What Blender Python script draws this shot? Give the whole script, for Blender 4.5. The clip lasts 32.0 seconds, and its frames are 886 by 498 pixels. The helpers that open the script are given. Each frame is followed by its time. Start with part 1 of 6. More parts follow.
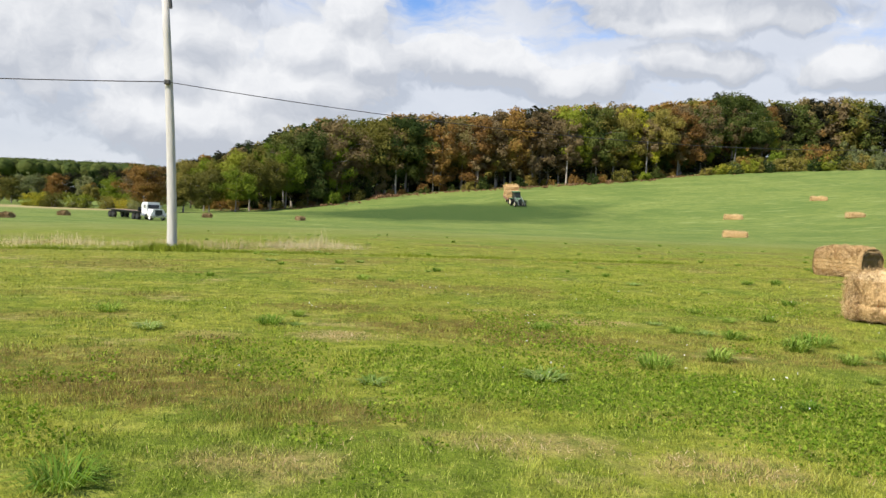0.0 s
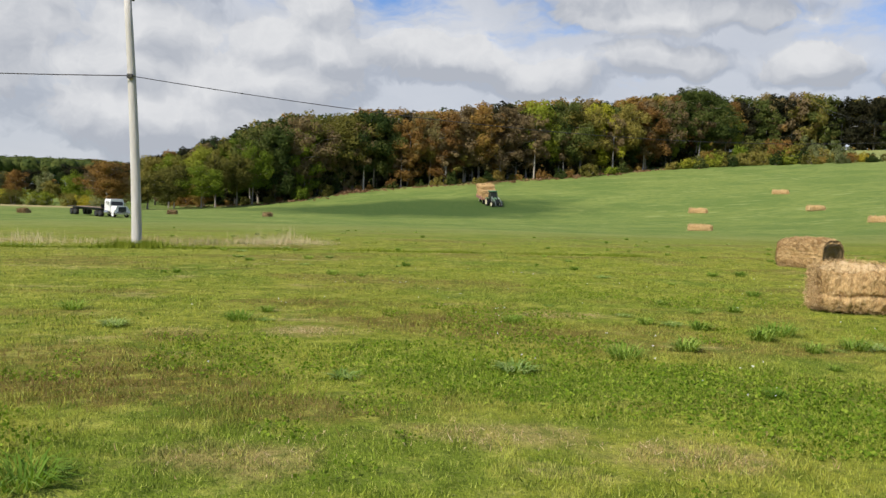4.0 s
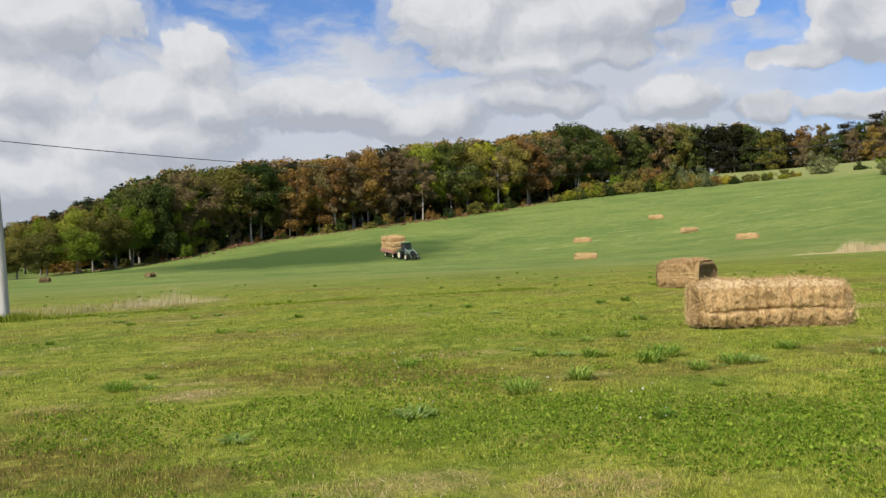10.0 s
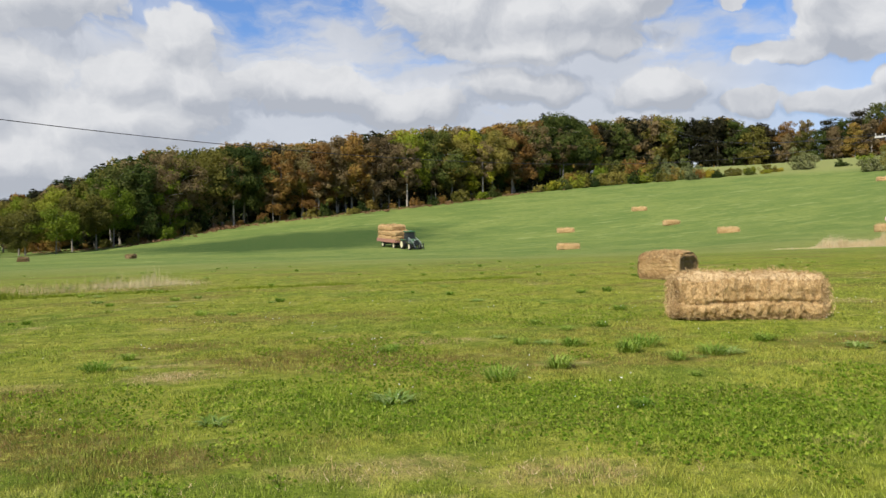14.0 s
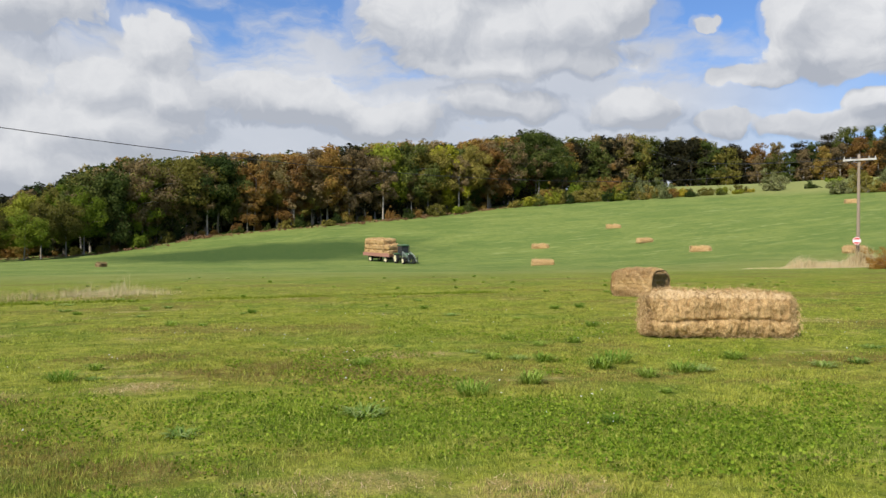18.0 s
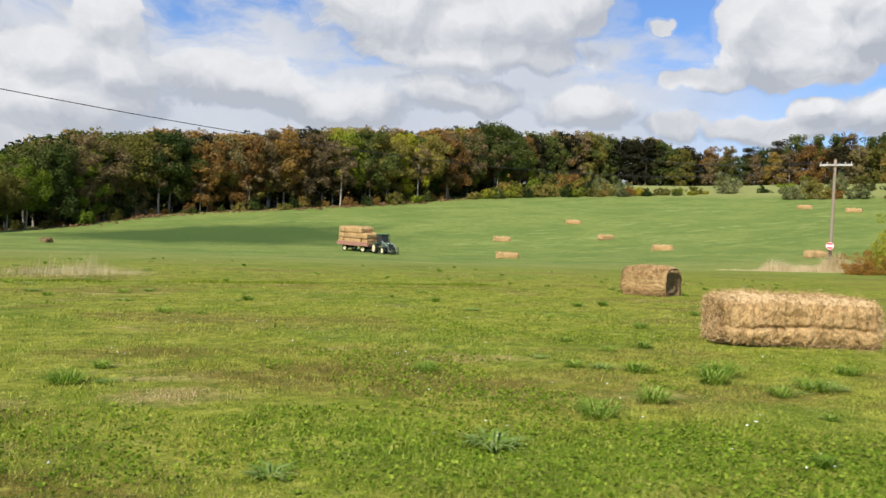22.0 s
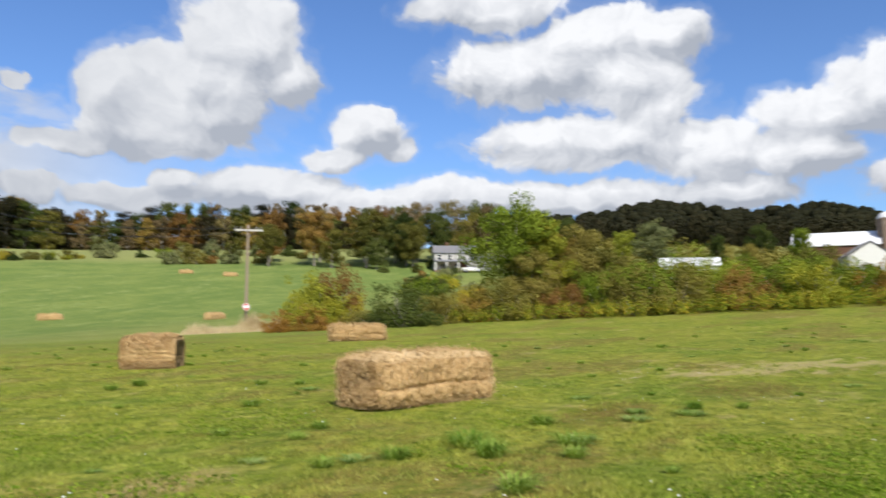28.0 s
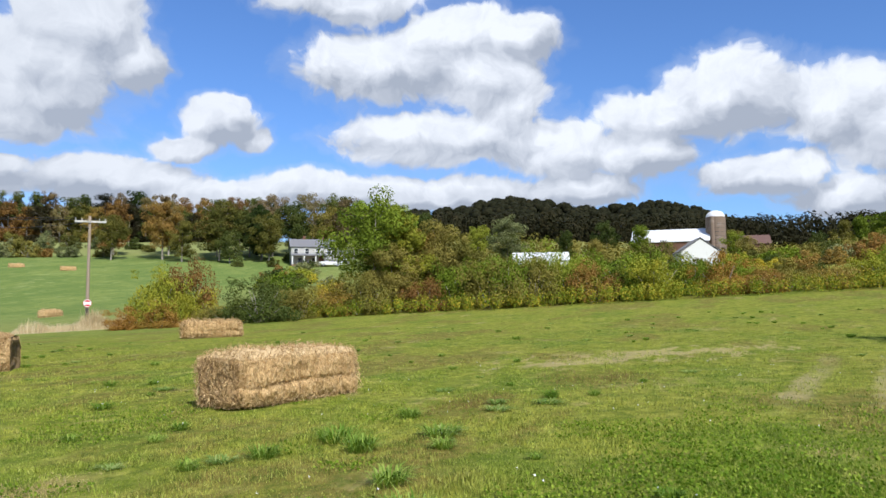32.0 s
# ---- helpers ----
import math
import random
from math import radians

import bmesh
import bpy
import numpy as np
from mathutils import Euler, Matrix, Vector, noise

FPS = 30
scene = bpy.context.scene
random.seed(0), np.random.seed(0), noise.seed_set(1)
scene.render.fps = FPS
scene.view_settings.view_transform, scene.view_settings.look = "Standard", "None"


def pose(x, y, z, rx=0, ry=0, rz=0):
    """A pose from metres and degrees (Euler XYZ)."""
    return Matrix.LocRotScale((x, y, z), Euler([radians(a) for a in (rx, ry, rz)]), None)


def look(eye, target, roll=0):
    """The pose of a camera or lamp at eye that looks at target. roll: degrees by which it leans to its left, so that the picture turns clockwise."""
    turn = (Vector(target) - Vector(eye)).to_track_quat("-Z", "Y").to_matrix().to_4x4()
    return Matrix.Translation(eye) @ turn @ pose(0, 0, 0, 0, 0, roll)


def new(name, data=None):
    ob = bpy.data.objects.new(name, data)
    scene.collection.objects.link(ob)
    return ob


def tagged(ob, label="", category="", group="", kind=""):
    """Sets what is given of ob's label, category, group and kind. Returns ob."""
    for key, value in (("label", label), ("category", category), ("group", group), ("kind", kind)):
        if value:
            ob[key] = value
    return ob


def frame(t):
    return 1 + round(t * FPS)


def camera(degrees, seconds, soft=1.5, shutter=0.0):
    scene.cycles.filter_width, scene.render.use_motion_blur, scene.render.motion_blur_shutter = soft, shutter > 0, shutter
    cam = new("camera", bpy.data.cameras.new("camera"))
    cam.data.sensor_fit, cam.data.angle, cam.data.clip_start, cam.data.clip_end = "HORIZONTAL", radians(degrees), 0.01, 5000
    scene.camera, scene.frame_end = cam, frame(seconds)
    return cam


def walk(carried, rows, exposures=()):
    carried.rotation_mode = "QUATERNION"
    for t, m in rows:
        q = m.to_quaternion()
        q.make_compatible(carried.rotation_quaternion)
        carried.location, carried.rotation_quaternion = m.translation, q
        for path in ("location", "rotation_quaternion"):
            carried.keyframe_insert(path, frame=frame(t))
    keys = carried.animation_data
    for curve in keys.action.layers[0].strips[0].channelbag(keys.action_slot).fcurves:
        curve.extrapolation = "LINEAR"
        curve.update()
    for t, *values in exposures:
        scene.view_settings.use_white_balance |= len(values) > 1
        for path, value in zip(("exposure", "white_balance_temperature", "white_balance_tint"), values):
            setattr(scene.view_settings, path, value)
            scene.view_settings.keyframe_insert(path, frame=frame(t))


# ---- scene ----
import collections
from mathutils import Vector as V3

# ---------------------------------------------------------------- camera
# seconds, eye, yaw, pitch, roll
PATH = [
    (0.0, -0.028, -0.040, 1.512, 0.01, -3.53, 2.51),
    (0.5, -0.036, -0.001, 1.493, -0.31, -3.46, 1.89),
    (1.0, -0.044, -0.038, 1.490, 0.04, -2.40, 1.63),
    (1.5, -0.079, -0.045, 1.493, -1.12, -1.81, 2.90),
    (2.0, -0.063, -0.021, 1.489, -0.11, -1.88, 2.50),
    (2.5, -0.064, -0.032, 1.479, -0.45, -2.38, 2.88),
    (4.5, -0.042, -0.027, 1.494, -2.60, -3.90, 1.99),
    (5.0, -0.043, -0.017, 1.501, -2.20, -3.79, 2.06),
    (5.5, -0.041, -0.033, 1.515, -4.37, -1.54, 0.86),
    (6.0, -0.023, -0.023, 1.516, -5.89, -0.01, 1.38),
    (6.5, -0.015, -0.016, 1.515, -5.68, 0.81, 1.21),
    (7.0, -0.022, -0.032, 1.528, -5.39, 1.02, 1.07),
    (7.5, -0.013, -0.026, 1.514, -5.15, 1.99, 1.19),
    (8.0, -0.018, -0.019, 1.523, -6.13, 1.81, 0.68),
    (8.5, -0.003, -0.014, 1.507, -6.14, 1.22, -0.21),
    (9.0, 0.001, -0.007, 1.507, -7.60, 0.17, -0.78),
    (9.5, 0.011, 0.016, 1.504, -9.19, 0.35, -0.71),
    (10.0, 0.017, 0.016, 1.506, -10.29, -0.52, -1.79),
    (10.5, 0.030, 0.025, 1.502, -10.98, -0.19, -1.00),
    (11.0, 0.023, 0.010, 1.504, -10.57, -0.61, -1.27),
    (11.5, 0.033, 0.020, 1.498, -10.94, -1.16, -1.05),
    (12.0, 0.041, 0.017, 1.495, -11.53, -1.61, -1.26),
    (12.5, 0.037, 0.039, 1.492, -12.02, -1.83, -1.01),
    (13.0, 0.022, 0.017, 1.497, -11.85, -1.80, -0.99),
    (13.5, 0.024, 0.018, 1.499, -12.25, -1.82, -0.79),
    (14.0, 0.031, 0.033, 1.492, -11.52, -1.48, -0.59),
    (14.5, 0.029, 0.018, 1.495, -10.61, -1.28, -0.22),
    (16.5, 0.041, 0.011, 1.498, -12.34, -0.29, 0.31),
    (17.0, 0.040, 0.039, 1.497, -12.40, -0.22, 1.03),
    (17.5, 0.030, 0.033, 1.487, -12.90, -0.50, 0.80),
    (18.0, 0.039, 0.026, 1.492, -13.39, -0.44, 0.47),
    (18.5, 0.049, 0.035, 1.488, -14.01, -0.48, 0.69),
    (19.0, 0.027, 0.049, 1.493, -15.12, -0.63, 1.38),
    (19.5, -0.011, 0.184, 1.483, -13.56, -0.40, 3.75),
    (20.0, -0.132, 0.502, 1.456, -8.89, -0.25, 3.10),
    (20.5, -0.288, 0.839, 1.439, -10.21, -2.54, 2.16),
    (21.0, -0.490, 1.183, 1.434, -16.49, -1.65, 2.91),
    (21.5, -0.739, 1.549, 1.432, -20.46, -1.17, 1.26),
    (22.0, -1.008, 1.961, 1.387, -17.11, -1.08, 2.76),
    (22.5, -1.269, 2.355, 1.367, -19.87, -3.88, 2.81),
    (23.0, -1.493, 2.767, 1.367, -17.55, -1.67, 1.31),
    (23.5, -1.811, 3.077, 1.359, -15.41, 0.55, 1.26),
    (24.0, -2.091, 3.345, 1.368, -21.55, -0.07, 2.14),
    (24.5, -2.301, 3.713, 1.378, -27.44, -0.96, -1.21),
    (25.0, -2.508, 4.032, 1.322, -32.84, 3.06, 3.42),
    (25.5, -2.591, 4.483, 1.332, -37.22, 0.98, 3.35),
    (27.5, -2.429, 5.832, 1.246, -55.44, 5.25, -2.32),
    (28.0, -2.426, 5.855, 1.233, -62.24, 5.05, 0.17),
    (28.5, -2.550, 5.891, 1.248, -69.49, 3.87, 0.41),
    (29.0, -2.557, 5.980, 1.257, -66.28, 5.79, -2.24),
    (29.5, -2.568, 5.974, 1.245, -65.49, 5.16, -0.50),
    (30.0, -2.559, 5.975, 1.235, -67.21, 4.26, 0.46),
    (30.5, -2.539, 5.976, 1.236, -69.57, 4.41, -0.28),
    (31.0, -2.608, 5.915, 1.243, -74.08, 5.69, -0.16),
    (31.5, -2.594, 5.916, 1.255, -73.28, 3.61, -1.02),
    (32.0, -2.534, 5.943, 1.249, -72.93, 4.58, -0.42),
]


def aim_from(eye, yaw, pitch):
    """A point ahead of the eye."""
    a, b = radians(yaw), radians(pitch)
    return (eye[0] - 50 * math.sin(a) * math.cos(b), eye[1] + 50 * math.cos(a) * math.cos(b), eye[2] + 50 * math.sin(b))

cam = camera(60.26, 32.0, soft=1.45, shutter=0.4)
walk(cam, [(t, look((x, y, z), aim_from((x, y, z), yaw, pitch), roll)) for t, x, y, z, yaw, pitch, roll in PATH],
     [(0, 0.44, 6500, 10), (1.5, 0.34, 6500, 10), (3, 0.30, 6500, 10), (5, 0.04, 6500, 10), (6, 0.14, 6450, 10), (8, 0.16, 6250, 10), (9.5, 0.12, 6450, 10), (12, 0.26, 6500, 10), (13, 0.18, 6500, 10), (17, 0.18, 6500, 10), (19, 0.14, 6450, 10),
      (20.5, 0.26, 6500, 10), (24, 0.30, 6500, 10), (25, 0.16, 6400, 10), (28, 0.22, 6350, 10), (29, 0.27, 6350, 10), (30, 0.04, 6350, 10), (31, 0.22, 6350, 10), (32, 0.22, 5950, 10)])

# ---------------------------------------------------------------- light
SUN_AZ, SUN_EL = 225.0, 43.0
sun_way = V3((math.cos(radians(SUN_AZ)) * math.cos(radians(SUN_EL)), math.sin(radians(SUN_AZ)) * math.cos(radians(SUN_EL)), math.sin(radians(SUN_EL))))
sun = new("sun", bpy.data.lights.new("sun", "SUN"))
sun.data.energy, sun.data.angle, sun.data.color = 5.0, radians(0.53), (1.0, 0.93, 0.82)
sun.matrix_world = look(sun_way * 100, (0, 0, 0))


class Nodes:
    """Short hand for building a node tree."""

    def __init__(self, tree):
        self.t = tree

    def add(self, kind, ins=None, **props):
        n = self.t.nodes.new(kind)
        for k, v in props.items():
            if k == "operation":
                n.operation = v
            elif k == "use_clamp":
                n.use_clamp = v
            elif k == "interpolation_type":
                n.interpolation_type = v
            elif k == "data_type":
                n.data_type = v
            elif k == "blend_type":
                n.blend_type = v
            elif k == "feature":
                n.feature = v
        for k, v in (ins or {}).items():
            if isinstance(v, bpy.types.NodeSocket):
                self.t.links.new(v, n.inputs[k])
            else:
                n.inputs[k].default_value = v
        return n

    def math(self, op, a, b=0.0, c=0.0, clamp=False):
        return self.add("ShaderNodeMath", {0: a, 1: b, 2: c}, operation=op, use_clamp=clamp).outputs[0]

    def vec(self, op, a, b=(0, 0, 0), c=(0, 0, 0)):
        n = self.add("ShaderNodeVectorMath", {0: a, 1: b, 2: c} if op == "MULTIPLY_ADD" else {0: a, 1: b}, operation=op)
        return n.outputs["Value"] if op in ("LENGTH", "DOT_PRODUCT") else n.outputs[0]

    def noise(self, vector, scale, detail=4.0, rough=0.55, distortion=0.0):
        return self.add("ShaderNodeTexNoise", {"Vector": vector, "Scale": scale, "Detail": detail, "Roughness": rough, "Distortion": distortion}).outputs["Fac"]

    def span(self, x, a, b, lo=0.0, hi=1.0, smooth=True):
        return self.add("ShaderNodeMapRange", {0: x, 1: a, 2: b, 3: lo, 4: hi}, interpolation_type="SMOOTHSTEP" if smooth else "LINEAR").outputs[0]

    def mix(self, fac, a, b, blend="MIX"):
        n = self.add("ShaderNodeMix", {0: fac}, data_type="RGBA", blend_type=blend)
        for k, v in ((6, a), (7, b)):
            if isinstance(v, bpy.types.NodeSocket):
                self.t.links.new(v, n.inputs[k])
            else:
                n.inputs[k].default_value = (*v[:3], 1)
        return n.outputs[2]


# azimuth from +y to +x, elevation, half width, half height, in degrees
WEST_CLOUDS = [(-17.4, 15.4, 6.6, 2.6), (-7.3, 13.7, 2.8, 2.1), (-10.5, 10.8, 3.1, 2.0), (-6.6, 10.4, 3.6, 1.9), (-19.1, 10.8, 4.4, 2.2), (-20.5, 8.4, 4.0, 2.2), (-17.5, 5.1, 9.0, 2.9), (1.7, 10.4, 6.9, 1.9), (-12, 7.6, 7.5, 2.4), (-31, 11, 8, 6)]
MIDDLE_CLOUDS = [(13.1, 16.7, 5.7, 3.4), (16.8, 19.9, 5.2, 3.0), (22.5, 16.0, 5.4, 2.4), (25.8, 16.9, 2.5, 2.4), (18.2, 13.3, 9.1, 1.4), (17.6, 10.5, 4.8, 1.2), (27.6, 9.9, 3.8, 1.5), (33.2, 8.6, 2.6, 0.9), (31.5, 15.1, 0.9, 0.6), (32.3, 15.4, 0.5, 0.4), (8.9, 9.0, 5.0, 1.6), (19.5, 15.8, 6.0, 2.4)]
EAST_CLOUDS = [(46.9, 19.8, 4.5, 3.0), (43.8, 16.4, 5.0, 3.0), (38.6, 15.5, 2.4, 2.6), (51.0, 17.2, 2.2, 1.9), (41.4, 12.9, 6.3, 1.7), (35.8, 11.7, 2.8, 0.8), (49.1, 20.1, 2.4, 2.6), (42.4, 9.7, 1.6, 0.8), (44, 14.5, 5, 2.2), (40, 8.2, 5, 1.0)]
FARM_CLOUDS = [(56.4, 13.4, 2.9, 1.7), (53.6, 11.8, 2.4, 1.0), (59.0, 12.4, 1.6, 0.8), (57.2, 14.8, 1.3, 0.8), (49.4, 9.3, 5.7, 1.5), (62.1, 9.1, 3.9, 1.1), (65.9, 22.6, 5.7, 1.4), (74.9, 20.2, 5.0, 2.0), (79.0, 20.2, 3.2, 1.6), (68.5, 17.9, 6.4, 2.6), (76.1, 17.2, 3.9, 2.8), (78.5, 15.2, 3.0, 2.6), (73.9, 12.7, 8.6, 2.0), (82.3, 11.8, 3.4, 2.0), (71.4, 8.7, 12.3, 1.3), (55, 8.2, 9, 1.2), (83.3, 8.8, 4.5, 1.3)]
FAR_CLOUDS = [(93.9, 15.0, 4.3, 2.8), (89.2, 14.0, 4.4, 1.5), (87.9, 11.3, 3.4, 1.8), (100.7, 13.4, 3.7, 2.6), (104.5, 11.7, 4.1, 2.8), (95.6, 9.4, 4.7, 1.4), (99.1, 9.7, 1.2, 1.0), (101.1, 7.4, 4.0, 1.5), (109.4, 13.7, 3.6, 3.0), (110.2, 8.2, 5.4, 2.0)]
CLOUDS = WEST_CLOUDS + MIDDLE_CLOUDS + EAST_CLOUDS + FARM_CLOUDS + FAR_CLOUDS
world = bpy.data.worlds.new("world")
scene.world = world
world.use_nodes = True
world.node_tree.nodes.clear()
field = bpy.data.node_groups.new("cloud_field", "ShaderNodeTree")
field.interface.new_socket("Way", in_out="INPUT", socket_type="NodeSocketVector")
field.interface.new_socket("Field", in_out="OUTPUT", socket_type="NodeSocketFloat")
g = Nodes(field)
g_in, g_out = field.nodes.new("NodeGroupInput"), field.nodes.new("NodeGroupOutput")
near = None
for az, el, ra, re in CLOUDS:
    s = (1 / ra, 1 / re, 1.0)
    length = g.vec("LENGTH", g.vec("MULTIPLY_ADD", g_in.outputs[0], s, (-az / ra, -el / re, 0)))
    near = length if near is None else g.math("SMOOTH_MIN", near, length, 0.4)
puff = g.add("ShaderNodeTexNoise", {"Vector": g_in.outputs[0], "Scale": 0.30, "Detail": 8.0, "Roughness": 0.58}).outputs["Fac"]
lump = g.add("ShaderNodeTexVoronoi", {"Vector": g_in.outputs[0], "Scale": 0.62, "Detail": 3.0, "Roughness": 0.6}, feature="SMOOTH_F1").outputs["Distance"]
body = g.math("MULTIPLY", g.math("SUBTRACT", 1.30, near), 1.8)
body = g.math("MULTIPLY_ADD", g.math("SUBTRACT", puff, 0.5), 1.25, body)
body = g.math("MULTIPLY_ADD", g.math("SUBTRACT", 0.5, lump), 0.5, body)
field.links.new(body, g_out.inputs[0])

w = Nodes(world.node_tree)
way = w.add("ShaderNodeTexCoord").outputs["Generated"]
x, y, z = w.add("ShaderNodeSeparateXYZ", {0: way}).outputs
az = w.math("DEGREES", w.math("ARCTAN2", x, y))
el = w.math("DEGREES", w.math("ARCSINE", z))
spot = w.add("ShaderNodeCombineXYZ", {0: az, 1: el, 2: 0.0}).outputs[0]


def cloud_at(vector):
    n = world.node_tree.nodes.new("ShaderNodeGroup")
    n.node_tree = field
    world.node_tree.links.new(vector, n.inputs[0])
    return n.outputs[0]


warp = w.add("ShaderNodeTexNoise", {"Vector": spot, "Scale": 0.22, "Detail": 3.0, "Roughness": 0.55}).outputs["Color"]
spot = w.vec("ADD", spot, w.vec("MULTIPLY", w.vec("SUBTRACT", warp, (0.5, 0.5, 0.5)), (5.0, 2.6, 0)))
here = cloud_at(spot)
sunward = cloud_at(w.vec("ADD", spot, (-0.7, 1.3, 0)))
below = cloud_at(w.vec("ADD", spot, (0.5, -1.8, 0)))
wide_noise = w.noise(way, 2.2, 6.0, 0.6)
upper = w.math("MULTIPLY", w.span(el, 22, 34), w.span(wide_noise, 0.5, 0.66))
behind = w.math("MULTIPLY", w.span(w.math("ABSOLUTE", w.math("SUBTRACT", az, 38.0)), 78, 95), w.span(wide_noise, 0.47, 0.62))
cover = w.span(here, -0.06, 0.5)
bank = w.math("ADD", w.math("MULTIPLY_ADD", el, -0.085, 1.50), w.math("MULTIPLY", w.math("SUBTRACT", w.noise(w.vec("MULTIPLY", spot, (0.07, 0.2, 1)), 1.0, 6, 0.6), 0.5), 2.2))
haze = w.math("MULTIPLY", w.span(bank, 0.0, 0.5), w.span(az, 50, 28, 0.0, 0.94))
low = w.span(el, 7.0, 2.0, 0.0, 0.8)
thin = w.math("MULTIPLY", w.span(here, -0.5, 0.1), w.span(az, 60, 10, 0.16, 0.5))
cover = w.math("MAXIMUM", w.math("MAXIMUM", cover, thin), w.math("MAXIMUM", w.math("MAXIMUM", upper, behind), w.math("MAXIMUM", haze, low)))
rim = w.span(w.math("SUBTRACT", here, sunward), -0.8, 0.8, 0.0, 1.0, False)
base = w.span(below, -0.9, 1.3, 0.0, 1.0)
tone = w.math("ADD", w.math("MULTIPLY", rim, 0.62), w.math("MULTIPLY_ADD", base, 0.42, 0.06), clamp=True)
tone = w.math("MULTIPLY_ADD", w.math("SUBTRACT", w.noise(spot, 0.42, 6, 0.62), 0.5), 0.75, tone)
cloud_colour = w.mix(w.span(tone, 0.30, 1.05, 0.0, 1.0, False), w.mix(w.span(az, 60, 20), (0.42, 0.45, 0.51), (0.45, 0.48, 0.54)), w.mix(w.span(az, 70, 30), (0.94, 0.94, 0.95), (0.75, 0.76, 0.78)))
veil = w.math("SUBTRACT", 1.0, w.span(here, -0.1, 0.3))
veil = w.math("MULTIPLY", veil, w.span(az, 62, 30, 0.5, 1.0))
cloud_colour = w.mix(w.math("MULTIPLY", veil, 0.8), cloud_colour, w.mix(w.noise(w.vec("MULTIPLY", spot, (0.09, 0.22, 1)), 1.0, 5, 0.6), (0.50, 0.54, 0.61), (0.76, 0.77, 0.80)))
sky = w.add("ShaderNodeTexSky")
sky.sky_type, sky.sun_disc, sky.sun_elevation, sky.sun_rotation = "NISHITA", False, radians(SUN_EL), radians(90 - SUN_AZ)
sky.air_density, sky.dust_density, sky.ozone_density = 1.0, 0.6, 2.0
blue = w.vec("MULTIPLY", sky.outputs[0], (0.086, 0.110, 0.148))
back = w.add("ShaderNodeBackground", {0: w.mix(cover, blue, cloud_colour), 1: 0.89})
world.node_tree.links.new(back.outputs[0], w.add("ShaderNodeOutputWorld").inputs[0])

# ---------------------------------------------------------------- the lie of the land
HILLS = [(-35, 75, -0.57), (0, 50, 0.73), (15, 82, -0.96), (-45, 150, -0.85), (-60, 20, -0.97), (12, 115, 0.62), (35, 95, -0.57), (55, 120, -0.27), (60, 75, 1.01),
         (100, 110, 0.98), (35, 35, -0.29), (130, 165, 0.23), (0, 160, 0.84), (70, 10, 0.51), (150, 10, -1.71), (205, -15, -2.6), (14, 26, -0.10)]


def ground(x, y):
    """Height of the land, also for arrays."""
    x, y = np.asarray(x, float), np.asarray(y, float)
    c, s = math.cos(radians(55)), math.sin(radians(55))
    q, r = c * x + s * y, 0.866 * x - 0.5 * y
    h = 0.0071 * x - 0.0089 * y + 0.1365 * 8 * np.logaddexp(0, (q - 100) / 8) / (1 + np.exp(-np.clip((x + 84) / 9, -40, 40))) + 0.0904 * (15 * np.logaddexp(0, (r - 30) / 15) - 1.9)
    for hx, hy, a in HILLS:
        h = h + a * np.exp(-((x - hx) ** 2 + (y - hy) ** 2) / (2 * 26.0**2))
    h = np.where(h > 18, 18 + 5 * np.tanh((h - 18) / 5), h)
    return np.where(h < -4, -4 + 4 * np.tanh((h + 4) / 4), h)


def gz(x, y):
    return float(ground(x, y))


# ---------------------------------------------------------------- materials
def material(name, rough=0.8, metal=0.0, spec=0.3):
    m = bpy.data.materials.new(name)
    m.use_nodes = True
    n = Nodes(m.node_tree)
    bsdf = m.node_tree.nodes["Principled BSDF"]
    bsdf.inputs["Roughness"].default_value = rough
    bsdf.inputs["Metallic"].default_value = metal
    bsdf.inputs["Specular IOR Level"].default_value = spec
    return m, n, bsdf


def link(n, a, b):
    n.t.links.new(a, b)


def bump(n, bsdf, height, strength=0.4, distance=0.02):
    link(n, n.add("ShaderNodeBump", {"Height": height, "Strength": strength, "Distance": distance}).outputs[0], bsdf.inputs["Normal"])


def place_of(n):
    return n.add("ShaderNodeNewGeometry").outputs["Position"]


def plain(name, colour, rough=0.6, metal=0.0, dirt=(0.25, 0.2, 0.14), scale=3.0, amount=0.35, grain=0.3):
    """Paint, metal or wood with stains and fine grain."""
    m, n, b = material(name, rough, metal)
    p = n.add("ShaderNodeTexCoord").outputs["Object"]
    stain = n.math("MULTIPLY", n.span(n.noise(p, scale, 5, 0.65), 0.5, 0.75), amount)
    fine = n.noise(p, scale * 14, 3, 0.6)
    c = n.mix(stain, colour, dirt)
    c = n.mix(n.math("MULTIPLY", fine, grain), c, tuple(v * 0.55 for v in colour))
    link(n, c, b.inputs["Base Color"])
    link(n, n.math("MULTIPLY_ADD", fine, 0.25, rough - 0.1), b.inputs["Roughness"])
    bump(n, b, fine, 0.25, 0.01)
    return m


